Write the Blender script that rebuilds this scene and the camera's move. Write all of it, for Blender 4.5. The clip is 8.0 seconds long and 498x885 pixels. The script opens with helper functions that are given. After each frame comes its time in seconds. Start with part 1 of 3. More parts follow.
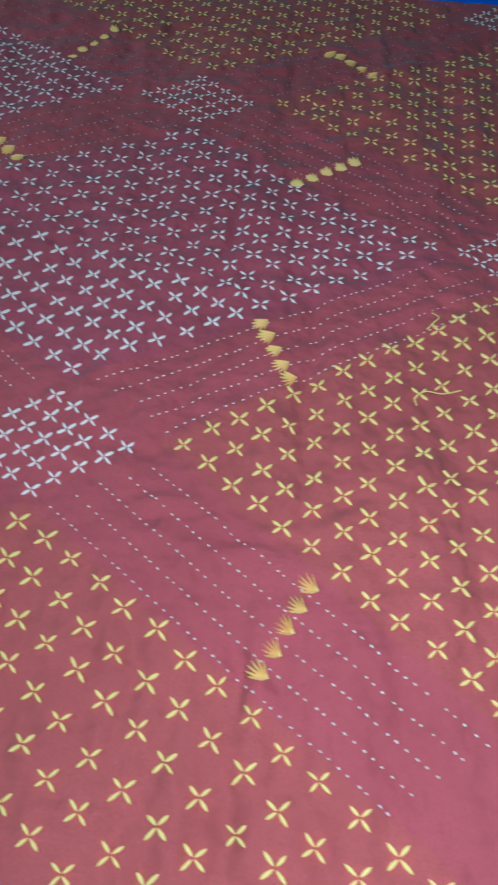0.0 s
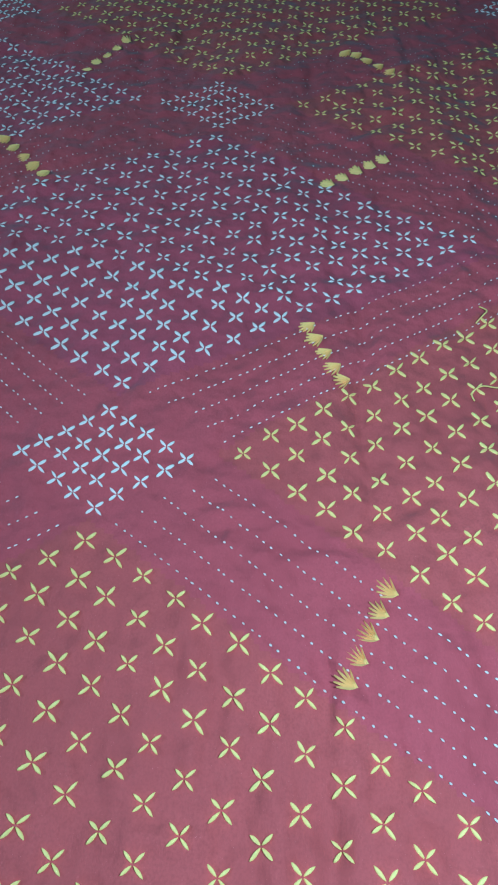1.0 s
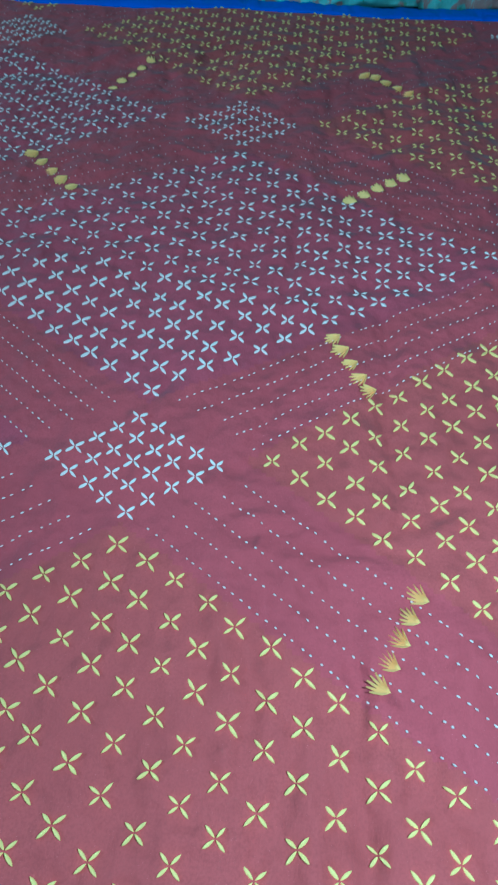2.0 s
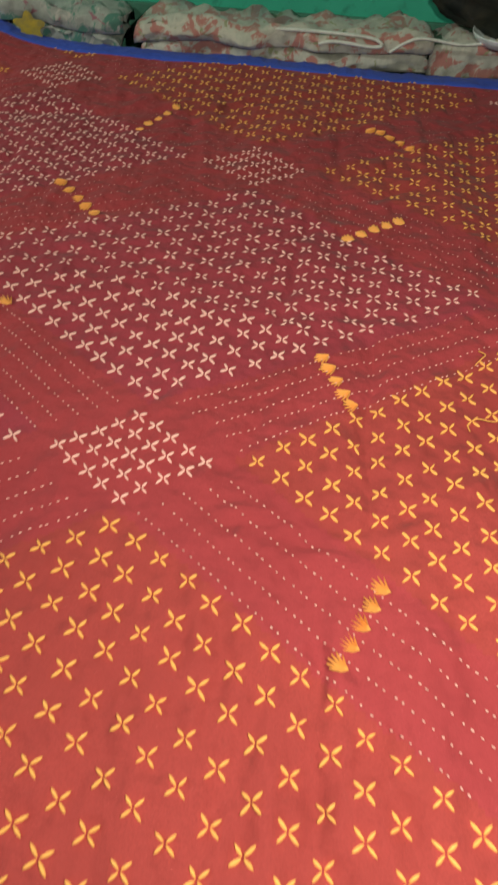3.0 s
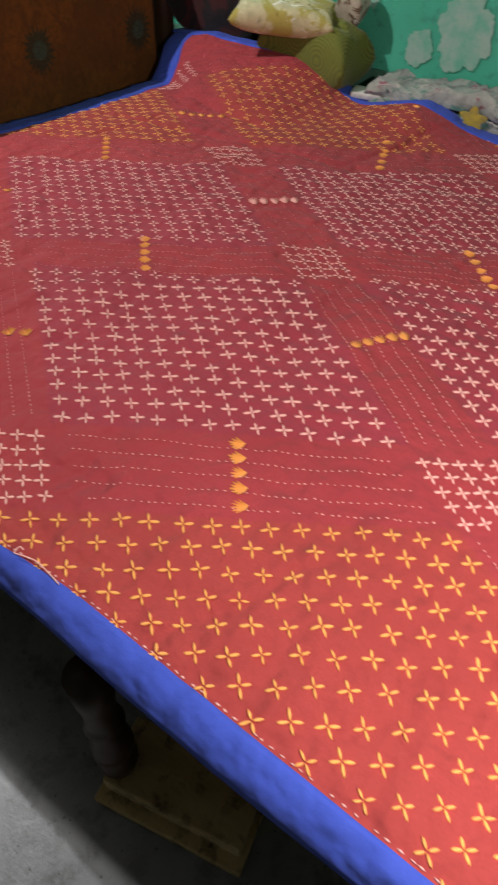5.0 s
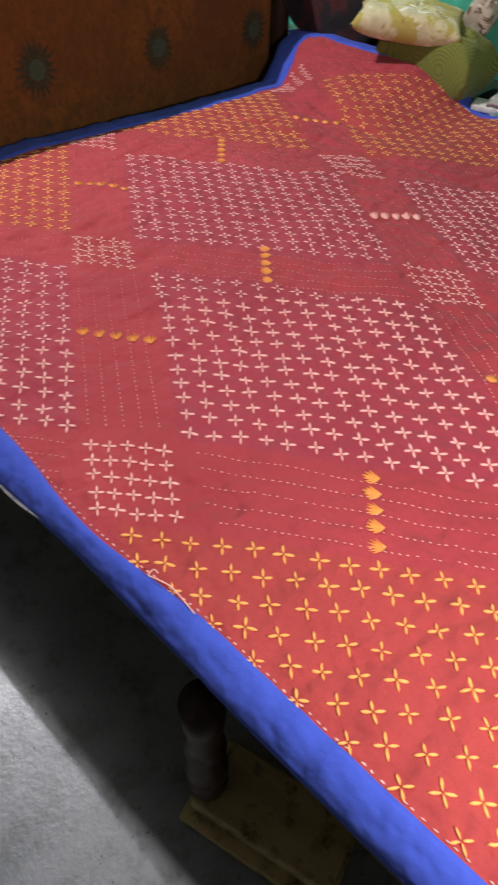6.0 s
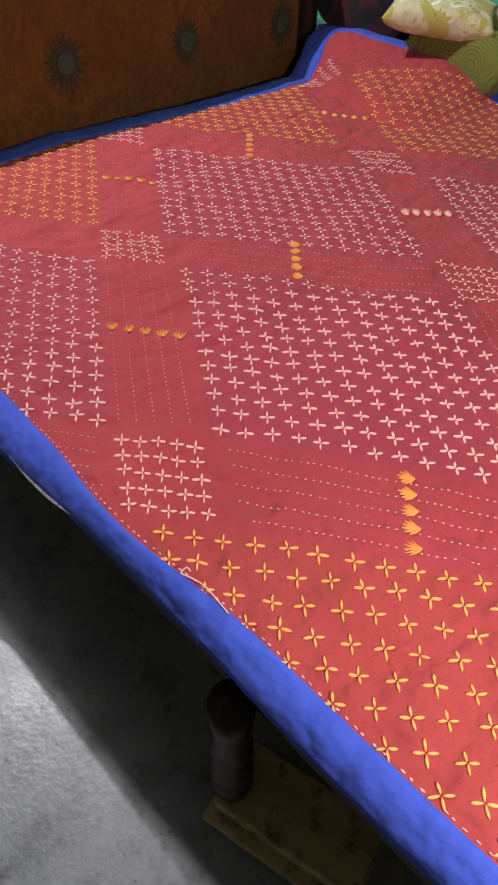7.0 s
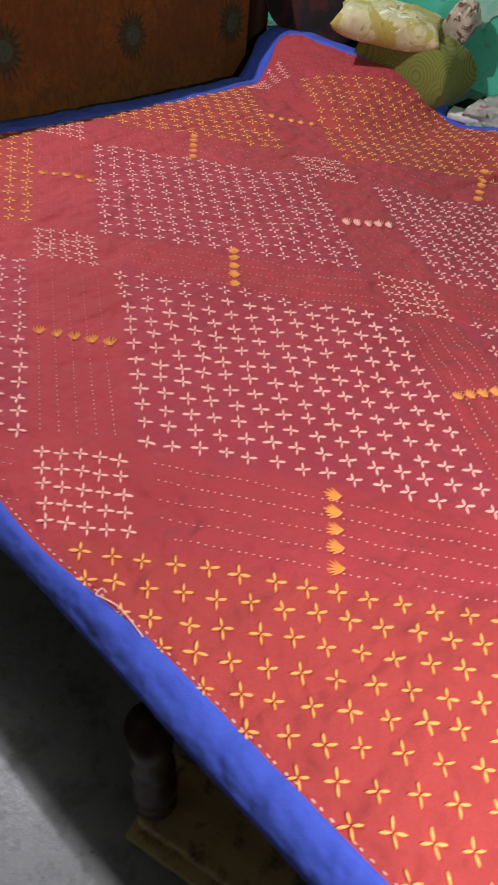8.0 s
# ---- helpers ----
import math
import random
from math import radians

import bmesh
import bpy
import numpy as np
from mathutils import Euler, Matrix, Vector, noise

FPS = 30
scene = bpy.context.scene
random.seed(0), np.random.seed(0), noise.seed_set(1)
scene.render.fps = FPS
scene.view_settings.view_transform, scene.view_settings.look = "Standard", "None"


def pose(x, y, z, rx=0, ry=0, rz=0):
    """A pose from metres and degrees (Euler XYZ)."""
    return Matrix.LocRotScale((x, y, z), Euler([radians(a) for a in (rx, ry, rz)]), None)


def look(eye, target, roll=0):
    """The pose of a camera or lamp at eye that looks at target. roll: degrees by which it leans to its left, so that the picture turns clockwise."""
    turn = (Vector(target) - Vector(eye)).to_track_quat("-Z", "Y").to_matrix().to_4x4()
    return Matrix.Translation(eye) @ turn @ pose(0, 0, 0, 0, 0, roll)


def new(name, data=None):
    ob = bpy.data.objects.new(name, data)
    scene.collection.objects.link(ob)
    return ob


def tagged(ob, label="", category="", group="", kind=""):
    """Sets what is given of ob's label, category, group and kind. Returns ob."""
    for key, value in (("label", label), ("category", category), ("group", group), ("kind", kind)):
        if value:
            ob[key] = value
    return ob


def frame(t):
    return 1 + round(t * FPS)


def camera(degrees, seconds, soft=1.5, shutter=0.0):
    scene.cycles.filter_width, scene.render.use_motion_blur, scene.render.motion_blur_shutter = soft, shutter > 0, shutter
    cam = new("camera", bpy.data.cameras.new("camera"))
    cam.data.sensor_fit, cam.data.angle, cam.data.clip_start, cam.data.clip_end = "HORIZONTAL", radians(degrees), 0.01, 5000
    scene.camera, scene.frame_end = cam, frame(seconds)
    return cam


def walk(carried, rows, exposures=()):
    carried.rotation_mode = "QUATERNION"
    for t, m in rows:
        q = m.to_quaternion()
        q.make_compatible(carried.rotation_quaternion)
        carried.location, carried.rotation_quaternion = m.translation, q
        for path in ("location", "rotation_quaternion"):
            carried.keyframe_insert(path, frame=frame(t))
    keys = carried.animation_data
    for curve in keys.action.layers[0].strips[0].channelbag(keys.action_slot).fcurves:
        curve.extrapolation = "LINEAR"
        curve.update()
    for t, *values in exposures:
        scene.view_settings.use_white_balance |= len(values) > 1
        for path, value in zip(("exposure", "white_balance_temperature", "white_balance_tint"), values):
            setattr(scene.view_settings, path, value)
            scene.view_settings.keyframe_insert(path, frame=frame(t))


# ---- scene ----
import functools

cam = camera(42.7, 8.0, soft=2.1, shutter=0.5)
PATH = [
    (0, (0.035, 0.036, 1.218), (-0.073, 1.134, -0.45), 1.6),
    (0.5, (-0.02, 0.039, 1.214), (-0.175, 1.137, -0.451), -1.4),
    (1, (-0.034, 0.038, 1.211), (-0.144, 1.146, -0.45), -1.6),
    (1.5, (-0.062, 0.032, 1.212), (-0.15, 1.153, -0.441), 0.0),
    (1.7, (-0.075, 0.03, 1.211), (-0.167, 1.151, -0.442), -0.2),
    (2.8, (-0.027, -0.038, 1.23), (-0.22, 1.254, -0.285), -0.8),
    (3, (-0.033, -0.058, 1.235), (-0.183, 1.202, -0.312), 1.7),
    (3.5, (0.008, -0.131, 1.236), (-0.266, 1.087, -0.327), 0.3),
    (3.6, (0.03, -0.142, 1.234), (-0.324, 1.059, -0.326), -1.1),
    (4, (0.005, -0.202, 1.243), (-0.458, 0.978, -0.304), -1.7),
    (4.5, (-0.053, -0.237, 1.271), (-0.73, 0.948, -0.191), -0.1),
    (4.7, (-0.092, -0.245, 1.294), (-0.869, 0.909, -0.143), 0.1),
    (5.8, (-0.267, -0.282, 1.302), (-1.177, 0.768, -0.137), 2.0),
    (6, (-0.289, -0.298, 1.305), (-1.23, 0.722, -0.136), 2.0),
    (6.5, (-0.312, -0.323, 1.305), (-1.313, 0.674, -0.111), 2.6),
    (7, (-0.315, -0.311, 1.293), (-1.283, 0.676, -0.152), 1.6),
    (7.5, (-0.31, -0.293, 1.296), (-1.242, 0.728, -0.149), 1.5),
    (8, (-0.309, -0.259, 1.299), (-1.17, 0.821, -0.147), 6.8),
]
EXPOSURES = [
    (0.0, 0.03, 3080, -46), (0.5, 0.05, 2790, -43), (1.0, 0.03, 2700, -46), (1.7, 0.05, 2590, -49), (2.8, 0.15, 4000, -40), (3.0, 0.05, 6500, -7), (3.5, 0.05, 6600, -3), (4.5, 0.20, 6500, 8), (6.0, 0.73, 6150, 17), (8.0, 0.69, 6150, 17),
]
walk(cam, [(t, look(eye, target, roll)) for t, eye, target, roll in PATH], EXPOSURES)

# ---- light ----
world = bpy.data.worlds.new("room_air")
scene.world = world
world.use_nodes = True
world.node_tree.nodes["Background"].inputs[0].default_value = (0.75, 0.85, 1.0, 1)
world.node_tree.nodes["Background"].inputs[1].default_value = 0.016
lamp_data = bpy.data.lights.new("room_bulb", "POINT")
lamp_data.energy, lamp_data.color, lamp_data.shadow_soft_size = 31.0, (1.0, 0.93, 0.85), 0.018
lamp = new("room_bulb", lamp_data)
lamp.location = (0.19, 0.055, 1.32)
wall_data = bpy.data.lights.new("wall_bulb", "POINT")
wall_data.energy, wall_data.color, wall_data.shadow_soft_size = 105.0, (1.0, 0.97, 0.93), 0.02
wall_lamp = new("wall_bulb", wall_data)
wall_lamp.location = (-2.51, 0.28, 2.45)


# ---- materials ----
class Nodes:
    """A material under construction: one principled surface and its texture nodes."""

    def __init__(self, name, rough=0.8, metal=0.0, sheen=0.0, spec=0.3):
        self.mat = bpy.data.materials.new(name)
        self.mat.use_nodes = True
        self.t = self.mat.node_tree
        self.b = self.t.nodes["Principled BSDF"]
        self.b.inputs["Roughness"].default_value = rough
        self.b.inputs["Metallic"].default_value = metal
        self.b.inputs["Sheen Weight"].default_value = sheen
        self.b.inputs["Specular IOR Level"].default_value = spec
        self.co = self.t.nodes.new("ShaderNodeTexCoord").outputs["Object"]

    def node(self, kind, **values):
        n = self.t.nodes.new(kind)
        for k, v in values.items():
            n.inputs[k].default_value = v
        return n

    def link(self, a, b):
        self.t.links.new(a, b)

    def noise(self, scale, detail=4.0, rough=0.55, stretch=None, warp=0.0):
        n = self.node("ShaderNodeTexNoise", Scale=scale, Detail=detail, Roughness=rough, Distortion=warp)
        if stretch:
            m = self.node("ShaderNodeMapping", Scale=stretch)
            self.link(self.co, m.inputs[0])
            self.link(m.outputs[0], n.inputs["Vector"])
        else:
            self.link(self.co, n.inputs["Vector"])
        return n.outputs["Fac"]

    def ramp(self, fac, *stops):
        r = self.t.nodes.new("ShaderNodeValToRGB")
        while len(r.color_ramp.elements) < len(stops):
            r.color_ramp.elements.new(0.5)
        for e, (at, c) in zip(r.color_ramp.elements, stops):
            e.position, e.color = at, (*c, 1) if len(c) == 3 else c
        self.link(fac, r.inputs[0])
        return r.outputs[0]

    def mix(self, fac, a, b, kind="MIX"):
        m = self.t.nodes.new("ShaderNodeMix")
        m.data_type, m.blend_type = "RGBA", kind
        for socket, v in ((m.inputs[0], fac), (m.inputs[6], a), (m.inputs[7], b)):
            if isinstance(v, (int, float)):
                socket.default_value = v
            elif isinstance(v, tuple):
                socket.default_value = (*v, 1)
            else:
                self.link(v, socket)
        return m.outputs[2]

    def grey(self, v, lo, hi):
        return self.ramp(v, (lo, (0, 0, 0)), (hi, (1, 1, 1)))

    def colour(self, c):
        if isinstance(c, tuple):
            self.b.inputs["Base Color"].default_value = (*c, 1)
        else:
            self.link(c, self.b.inputs["Base Color"])
        return self

    def bump(self, height, strength=0.3, distance=0.002):
        n = self.node("ShaderNodeBump", Strength=strength, Distance=distance)
        self.link(height, n.inputs["Height"])
        last = self.b.inputs["Normal"]
        if last.is_linked:
            self.link(last.links[0].from_socket, n.inputs["Normal"])
        self.link(n.outputs[0], last)
        return self


def cotton(name, base, dark, sheen=0.06, weave=0.5, pucker=0.7):
    """Dyed cotton with a fine weave, uneven dye and faint lint."""
    n = Nodes(name, 0.85, sheen=sheen, spec=0.2)
    c = n.mix(n.grey(n.noise(5.0, 5), 0.35, 0.7), base, dark)
    c = n.mix(n.grey(n.noise(420, 2), 0.4, 0.75), c, tuple(v * 0.8 for v in base))
    lint = n.grey(n.noise(900, 1), 0.76, 0.8)
    c = n.mix(lint, c, tuple(min(1, v * 1.3 + 0.05) for v in base))
    n.colour(c)
    n.bump(n.noise(700, 2, stretch=(1, 0.35, 1)), weave, 0.0006)
    n.bump(n.noise(30, 1, 0.4), pucker, 0.016)
    n.bump(n.noise(62, 1, 0.4), 0.7 * pucker, 0.006)
    n.bump(n.noise(24, 1, 0.4, (1, 0.22, 1), 0.3), 0.8 * pucker, 0.016)
    n.bump(n.noise(22, 1, 0.4, (0.35, 1, 1), 0.4), 0.6 * pucker, 0.012)
    return n.mat


RED = cotton("red_cotton", (0.42, 0.052, 0.061), (0.34, 0.040, 0.048))
RED_WARM = cotton("warm_red_cotton", (0.415, 0.057, 0.053), (0.338, 0.045, 0.042))
RED_COOL = cotton("wine_red_cotton", (0.385, 0.048, 0.068), (0.315, 0.038, 0.054))
BLUE = cotton("blue_cotton", (0.060, 0.105, 0.56), (0.045, 0.080, 0.46), 0.05, 0.7, 0.5)


def thread(name, base, dark):
    n = Nodes(name, 0.6, sheen=0.03, spec=0.25)
    info = n.t.nodes.new("ShaderNodeObjectInfo")
    c = n.mix(n.grey(n.noise(300, 2), 0.3, 0.8), base, dark)
    n.colour(n.mix(n.ramp(info.outputs["Random"], (0, (0, 0, 0)), (1, (0.35, 0.35, 0.35))), c, dark))
    n.bump(n.noise(1500, 1), 0.5, 0.0005)
    return n.mat


YELLOW = thread("yellow_thread", (0.96, 0.48, 0.13), (0.90, 0.42, 0.10))
WHITE = thread("white_thread", (0.97, 0.58, 0.50), (0.92, 0.51, 0.44))

n = Nodes("bare_concrete", 0.42, spec=0.8)
c = n.mix(n.grey(n.noise(3.2, 6, 0.6), 0.35, 0.65), (0.17, 0.185, 0.195), (0.26, 0.275, 0.285))
c = n.mix(n.grey(n.noise(14, 6, 0.7), 0.50, 0.68), c, (0.10, 0.105, 0.105))
c = n.mix(n.grey(n.noise(75, 4, 0.7), 0.62, 0.70), c, (0.05, 0.05, 0.045))
n.colour(c)
n.link(n.ramp(n.noise(9, 5), (0.3, (0.26, 0.26, 0.26)), (0.7, (0.42, 0.42, 0.42))), n.b.inputs["Roughness"])
n.bump(n.noise(60, 5, 0.7), 0.35, 0.003)
CONCRETE = n.mat

n = Nodes("green_lime_paint", 0.75, spec=0.25)
c = n.mix(n.grey(n.noise(4, 6, 0.6), 0.3, 0.7), (0.055, 0.36, 0.235), (0.075, 0.44, 0.30))
c = n.mix(n.grey(n.noise(26, 5, 0.65), 0.56, 0.66), c, (0.05, 0.29, 0.20))
n.colour(c)
n.bump(n.noise(30, 6, 0.65), 0.35, 0.004)
GREEN = n.mat

n = Nodes("worn_plaster", 0.85, spec=0.2)
c = n.mix(n.grey(n.noise(16, 6, 0.65), 0.4, 0.62), (0.30, 0.44, 0.37), (0.14, 0.40, 0.29))
n.colour(c)
n.bump(n.noise(40, 5, 0.7), 0.5, 0.003)
PLASTER = n.mat

n = Nodes("mossy_skirting", 0.8, spec=0.2)
c = n.mix(n.grey(n.noise(12, 5, 0.65), 0.35, 0.7), (0.06, 0.16, 0.11), (0.10, 0.26, 0.18))
n.colour(c)
SKIRT = n.mat

# wall colour far darker than limewash, to keep bounce light low
n = Nodes("bounce_dark_wall", 0.85, spec=0.2)
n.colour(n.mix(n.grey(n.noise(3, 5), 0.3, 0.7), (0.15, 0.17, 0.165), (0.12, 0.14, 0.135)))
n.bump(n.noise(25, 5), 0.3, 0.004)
DIM_WALL = n.mat

# ceiling colour set dark so it throws little light under the bed
n = Nodes("bounce_dark_ceiling", 0.85, spec=0.2)
n.colour(n.mix(n.grey(n.noise(5, 5), 0.3, 0.7), (0.10, 0.092, 0.080), (0.075, 0.068, 0.060)))
n.bump(n.noise(25, 5), 0.3, 0.004)
DIM_CEILING = n.mat

n = Nodes("dark_polished_wood", 0.42, spec=0.35)
c = n.mix(n.grey(n.noise(30, 4, 0.6, (1, 1, 0.08)), 0.35, 0.7), (0.030, 0.015, 0.007), (0.060, 0.030, 0.014))
n.colour(c)
n.bump(n.noise(40, 4, 0.6, (1, 1, 0.1)), 0.15, 0.001)
DARK_WOOD = n.mat

n = Nodes("dusty_bare_wood", 0.75, spec=0.25)
c = n.mix(n.grey(n.noise(14, 5, 0.6, (0.25, 1, 1), 1.2), 0.3, 0.7), (0.56, 0.42, 0.20), (0.38, 0.27, 0.12))
c = n.mix(n.grey(n.noise(24, 5, 0.7), 0.52, 0.70), c, (0.07, 0.05, 0.025))
n.colour(c)
n.bump(n.noise(60, 4, 0.6, (0.2, 1, 1)), 0.4, 0.002)
RAW_WOOD = n.mat

n = Nodes("brown_printed_cloth", 0.9, sheen=0.05, spec=0.15)
c = n.mix(n.grey(n.noise(30, 4, 0.65, (1, 1, 0.6), 1.2), 0.40, 0.64), (0.205, 0.067, 0.014), (0.125, 0.044, 0.012))
c = n.mix(n.grey(n.noise(85, 3, 0.6, (1, 1, 0.8), 0.8), 0.52, 0.66), c, (0.105, 0.048, 0.012))
c = n.mix(n.grey(n.noise(4, 4), 0.4, 0.7), c, (0.11, 0.041, 0.013))
n.colour(c)
n.bump(n.noise(500, 2), 0.4, 0.0008)
BROWN_PRINT = n.mat

n = Nodes("slate_print", 0.9, spec=0.15)
n.colour(n.mix(n.grey(n.noise(120, 4, 0.7), 0.4, 0.65), (0.070, 0.052, 0.026), (0.040, 0.030, 0.016)))
SLATE_PRINT = n.mat
n = Nodes("sage_print", 0.9, spec=0.15)
n.colour(n.mix(n.grey(n.noise(160, 3, 0.7), 0.4, 0.62), (0.075, 0.088, 0.060), (0.045, 0.050, 0.034)))
SAGE_PRINT = n.mat


def floral(name, ground, blooms, scale=16.0):
    """A printed floral cotton: blotches of several dyes over a ground colour."""
    n = Nodes(name, 0.85, sheen=0.15, spec=0.2)
    c = n.mix(n.grey(n.noise(60, 4), 0.35, 0.7), ground, tuple(v * 0.75 for v in ground))
    for k, (dye, lo) in enumerate(blooms):
        m = n.node("ShaderNodeMapping", Location=(k * 3.7, k * 1.9, k * 5.3))
        n.link(n.co, m.inputs[0])
        t = n.node("ShaderNodeTexNoise", Scale=scale * (1 + 0.35 * k), Detail=5.0, Roughness=0.62, Distortion=1.2)
        n.link(m.outputs[0], t.inputs["Vector"])
        c = n.mix(n.grey(t.outputs["Fac"], lo, lo + 0.05), c, dye)
    n.colour(c)
    n.bump(n.noise(600, 2), 0.4, 0.0006)
    n.bump(n.noise(30, 3), 0.4, 0.004)
    return n.mat


FLORAL_PINK = floral("pink_floral_cotton", (0.54, 0.51, 0.43), [((0.44, 0.19, 0.16), 0.50), ((0.30, 0.30, 0.17), 0.60), ((0.54, 0.50, 0.42), 0.58)])
FLORAL_PALE = floral("pale_floral_cotton", (0.36, 0.37, 0.33), [((0.10, 0.22, 0.17), 0.56), ((0.30, 0.13, 0.16), 0.60), ((0.46, 0.43, 0.38), 0.58)])
FLORAL_SHEET = floral("grey_floral_sheet", (0.44, 0.44, 0.42), [((0.13, 0.15, 0.20), 0.56), ((0.30, 0.24, 0.18), 0.60)], 30.0)
PILLOW_CREAM = floral("cream_leaf_cotton", (0.62, 0.55, 0.32), [((0.42, 0.34, 0.08), 0.46), ((0.24, 0.18, 0.05), 0.58), ((0.80, 0.77, 0.66), 0.60)], 11.0)
PILLOW_TIP = floral("brown_leaf_cotton", (0.50, 0.44, 0.34), [((0.12, 0.07, 0.04), 0.52), ((0.62, 0.58, 0.50), 0.60)], 20.0)
PILLOW_DARK = floral("maroon_cotton", (0.050, 0.012, 0.011), [((0.012, 0.010, 0.010), 0.46)], 9.0)

n = Nodes("olive_swirl_cotton", 0.85, sheen=0.15, spec=0.2)
v = n.node("ShaderNodeTexVoronoi", Scale=9.0)
n.link(n.co, v.inputs["Vector"])
w = n.node("ShaderNodeMath")
w.operation, w.inputs[1].default_value = "MULTIPLY", 75.0
n.link(v.outputs["Distance"], w.inputs[0])
w2 = n.node("ShaderNodeMath")
w2.operation = "SINE"
n.link(w.outputs[0], w2.inputs[0])
c = n.mix(n.grey(w2.outputs[0], 0.2, 0.7), (0.17, 0.18, 0.03), (0.095, 0.105, 0.02))
n.colour(n.mix(n.grey(n.noise(5, 3), 0.4, 0.7), c, (0.13, 0.15, 0.03)))
n.bump(n.noise(30, 3), 0.3, 0.004)
PILLOW_OLIVE = n.mat

n = Nodes("dark_nylon", 0.6, spec=0.3)
n.colour(n.mix(n.grey(n.noise(20, 4), 0.4, 0.65), (0.012, 0.016, 0.014), (0.035, 0.032, 0.022)))
n.bump(n.noise(18, 4), 0.5, 0.006)
NYLON = n.mat
n = Nodes("white_enamel", 0.18, spec=0.5)
n.colour(n.mix(n.grey(n.noise(30, 4), 0.5, 0.7), (0.72, 0.76, 0.74), (0.55, 0.60, 0.58)))
ENAMEL = n.mat
n = Nodes("white_plastic", 0.4, spec=0.4)
n.colour(n.mix(n.grey(n.noise(50, 3), 0.4, 0.7), (0.70, 0.70, 0.64), (0.55, 0.54, 0.48)))
PLASTIC = n.mat
n = Nodes("dull_maroon_netting", 0.9, sheen=0.2, spec=0.15)
n.colour(n.mix(n.grey(n.noise(130, 3, 0.6), 0.4, 0.65), (0.42, 0.15, 0.13), (0.24, 0.08, 0.075)))
n.bump(n.noise(240, 2), 0.6, 0.002)
NETTING = n.mat


# ---- building helpers ----
def part(name, bm, material, parent, label="", smooth=True):
    """Links a bmesh as one mesh object under a thing or a part."""
    me = bpy.data.meshes.new(name)
    bm.to_mesh(me)
    bm.free()
    me.materials.append(material)
    if smooth:
        for f in me.polygons:
            f.use_smooth = True
    ob = new(name, me)
    ob.parent = parent
    if label:
        ob["label"] = label
    return ob


def thing(name, label, category, group="", kind=""):
    return tagged(new(name), label, category, group, kind)


def mesh_thing(name, bm, material, label, category="", group="", kind="", smooth=True):
    return tagged(part(name, bm, material, None, "", smooth), label, category, group, kind)


def add_grid(bm, nu, nv, at):
    """A sheet of nu x nv cells through the points at(u, v), u and v from 0 to 1."""
    rows = [[bm.verts.new(at(i / nu, j / nv)) for i in range(nu + 1)] for j in range(nv + 1)]
    for j in range(nv):
        for i in range(nu):
            bm.faces.new((rows[j][i], rows[j][i + 1], rows[j + 1][i + 1], rows[j + 1][i]))
    return rows


def box(size, at=(0, 0, 0), bevel=0.0, segments=2, turn=None):
    bm = bmesh.new()
    bmesh.ops.create_cube(bm, size=1, matrix=Matrix.Diagonal((*size, 1)))
    if bevel:
        bmesh.ops.bevel(bm, geom=bm.edges[:], offset=bevel, segments=segments, affect="EDGES", profile=0.5)
    if turn:
        bm.transform(turn)
    bm.transform(Matrix.Translation(at))
    return bm


def lathe(profile, steps=32):
    """A turned body from (radius, height) pairs."""
    bm = bmesh.new()
    rings = [[bm.verts.new((r * math.cos(2 * math.pi * k / steps), r * math.sin(2 * math.pi * k / steps), z)) for k in range(steps)] for r, z in profile]
    for a, b in zip(rings, rings[1:]):
        for k in range(steps):
            bm.faces.new((a[k], a[(k + 1) % steps], b[(k + 1) % steps], b[k]))
    bm.faces.new(rings[0][::-1])
    bm.faces.new(rings[-1])
    return bm


def tube(points, radius, sides=6):
    """A round cord through the points."""
    bm = bmesh.new()
    pts = [Vector(p) for p in points]
    fine = []
    for k in range(len(pts) - 1):
        p0, p1, p2, p3 = pts[max(k - 1, 0)], pts[k], pts[k + 1], pts[min(k + 2, len(pts) - 1)]
        for s in range(8):
            t = s / 8
            fine.append(0.5 * (2 * p1 + (p2 - p0) * t + (2 * p0 - 5 * p1 + 4 * p2 - p3) * t * t + (3 * p1 - p0 - 3 * p2 + p3) * t ** 3))
    fine.append(pts[-1])
    rings = []
    for k, p in enumerate(fine):
        d = (fine[min(k + 1, len(fine) - 1)] - fine[max(k - 1, 0)]).normalized()
        a = d.cross(Vector((0, 0.13, 1))).normalized()
        b = d.cross(a)
        rings.append([bm.verts.new(p + radius * (a * math.cos(2 * math.pi * q / sides) + b * math.sin(2 * math.pi * q / sides))) for q in range(sides)])
    for a, b in zip(rings, rings[1:]):
        for q in range(sides):
            bm.faces.new((a[q], a[(q + 1) % sides], b[(q + 1) % sides], b[q]))
    bm.faces.new(rings[0][::-1])
    bm.faces.new(rings[-1])
    return bm


def smooth_step(a, b, x):
    t = min(1.0, max(0.0, (x - a) / (b - a)))
    return t * t * (3 - 2 * t)


def bell(x, y, cx, cy, rx, ry):
    return math.exp(-((x - cx) / rx) ** 2 - ((y - cy) / ry) ** 2)


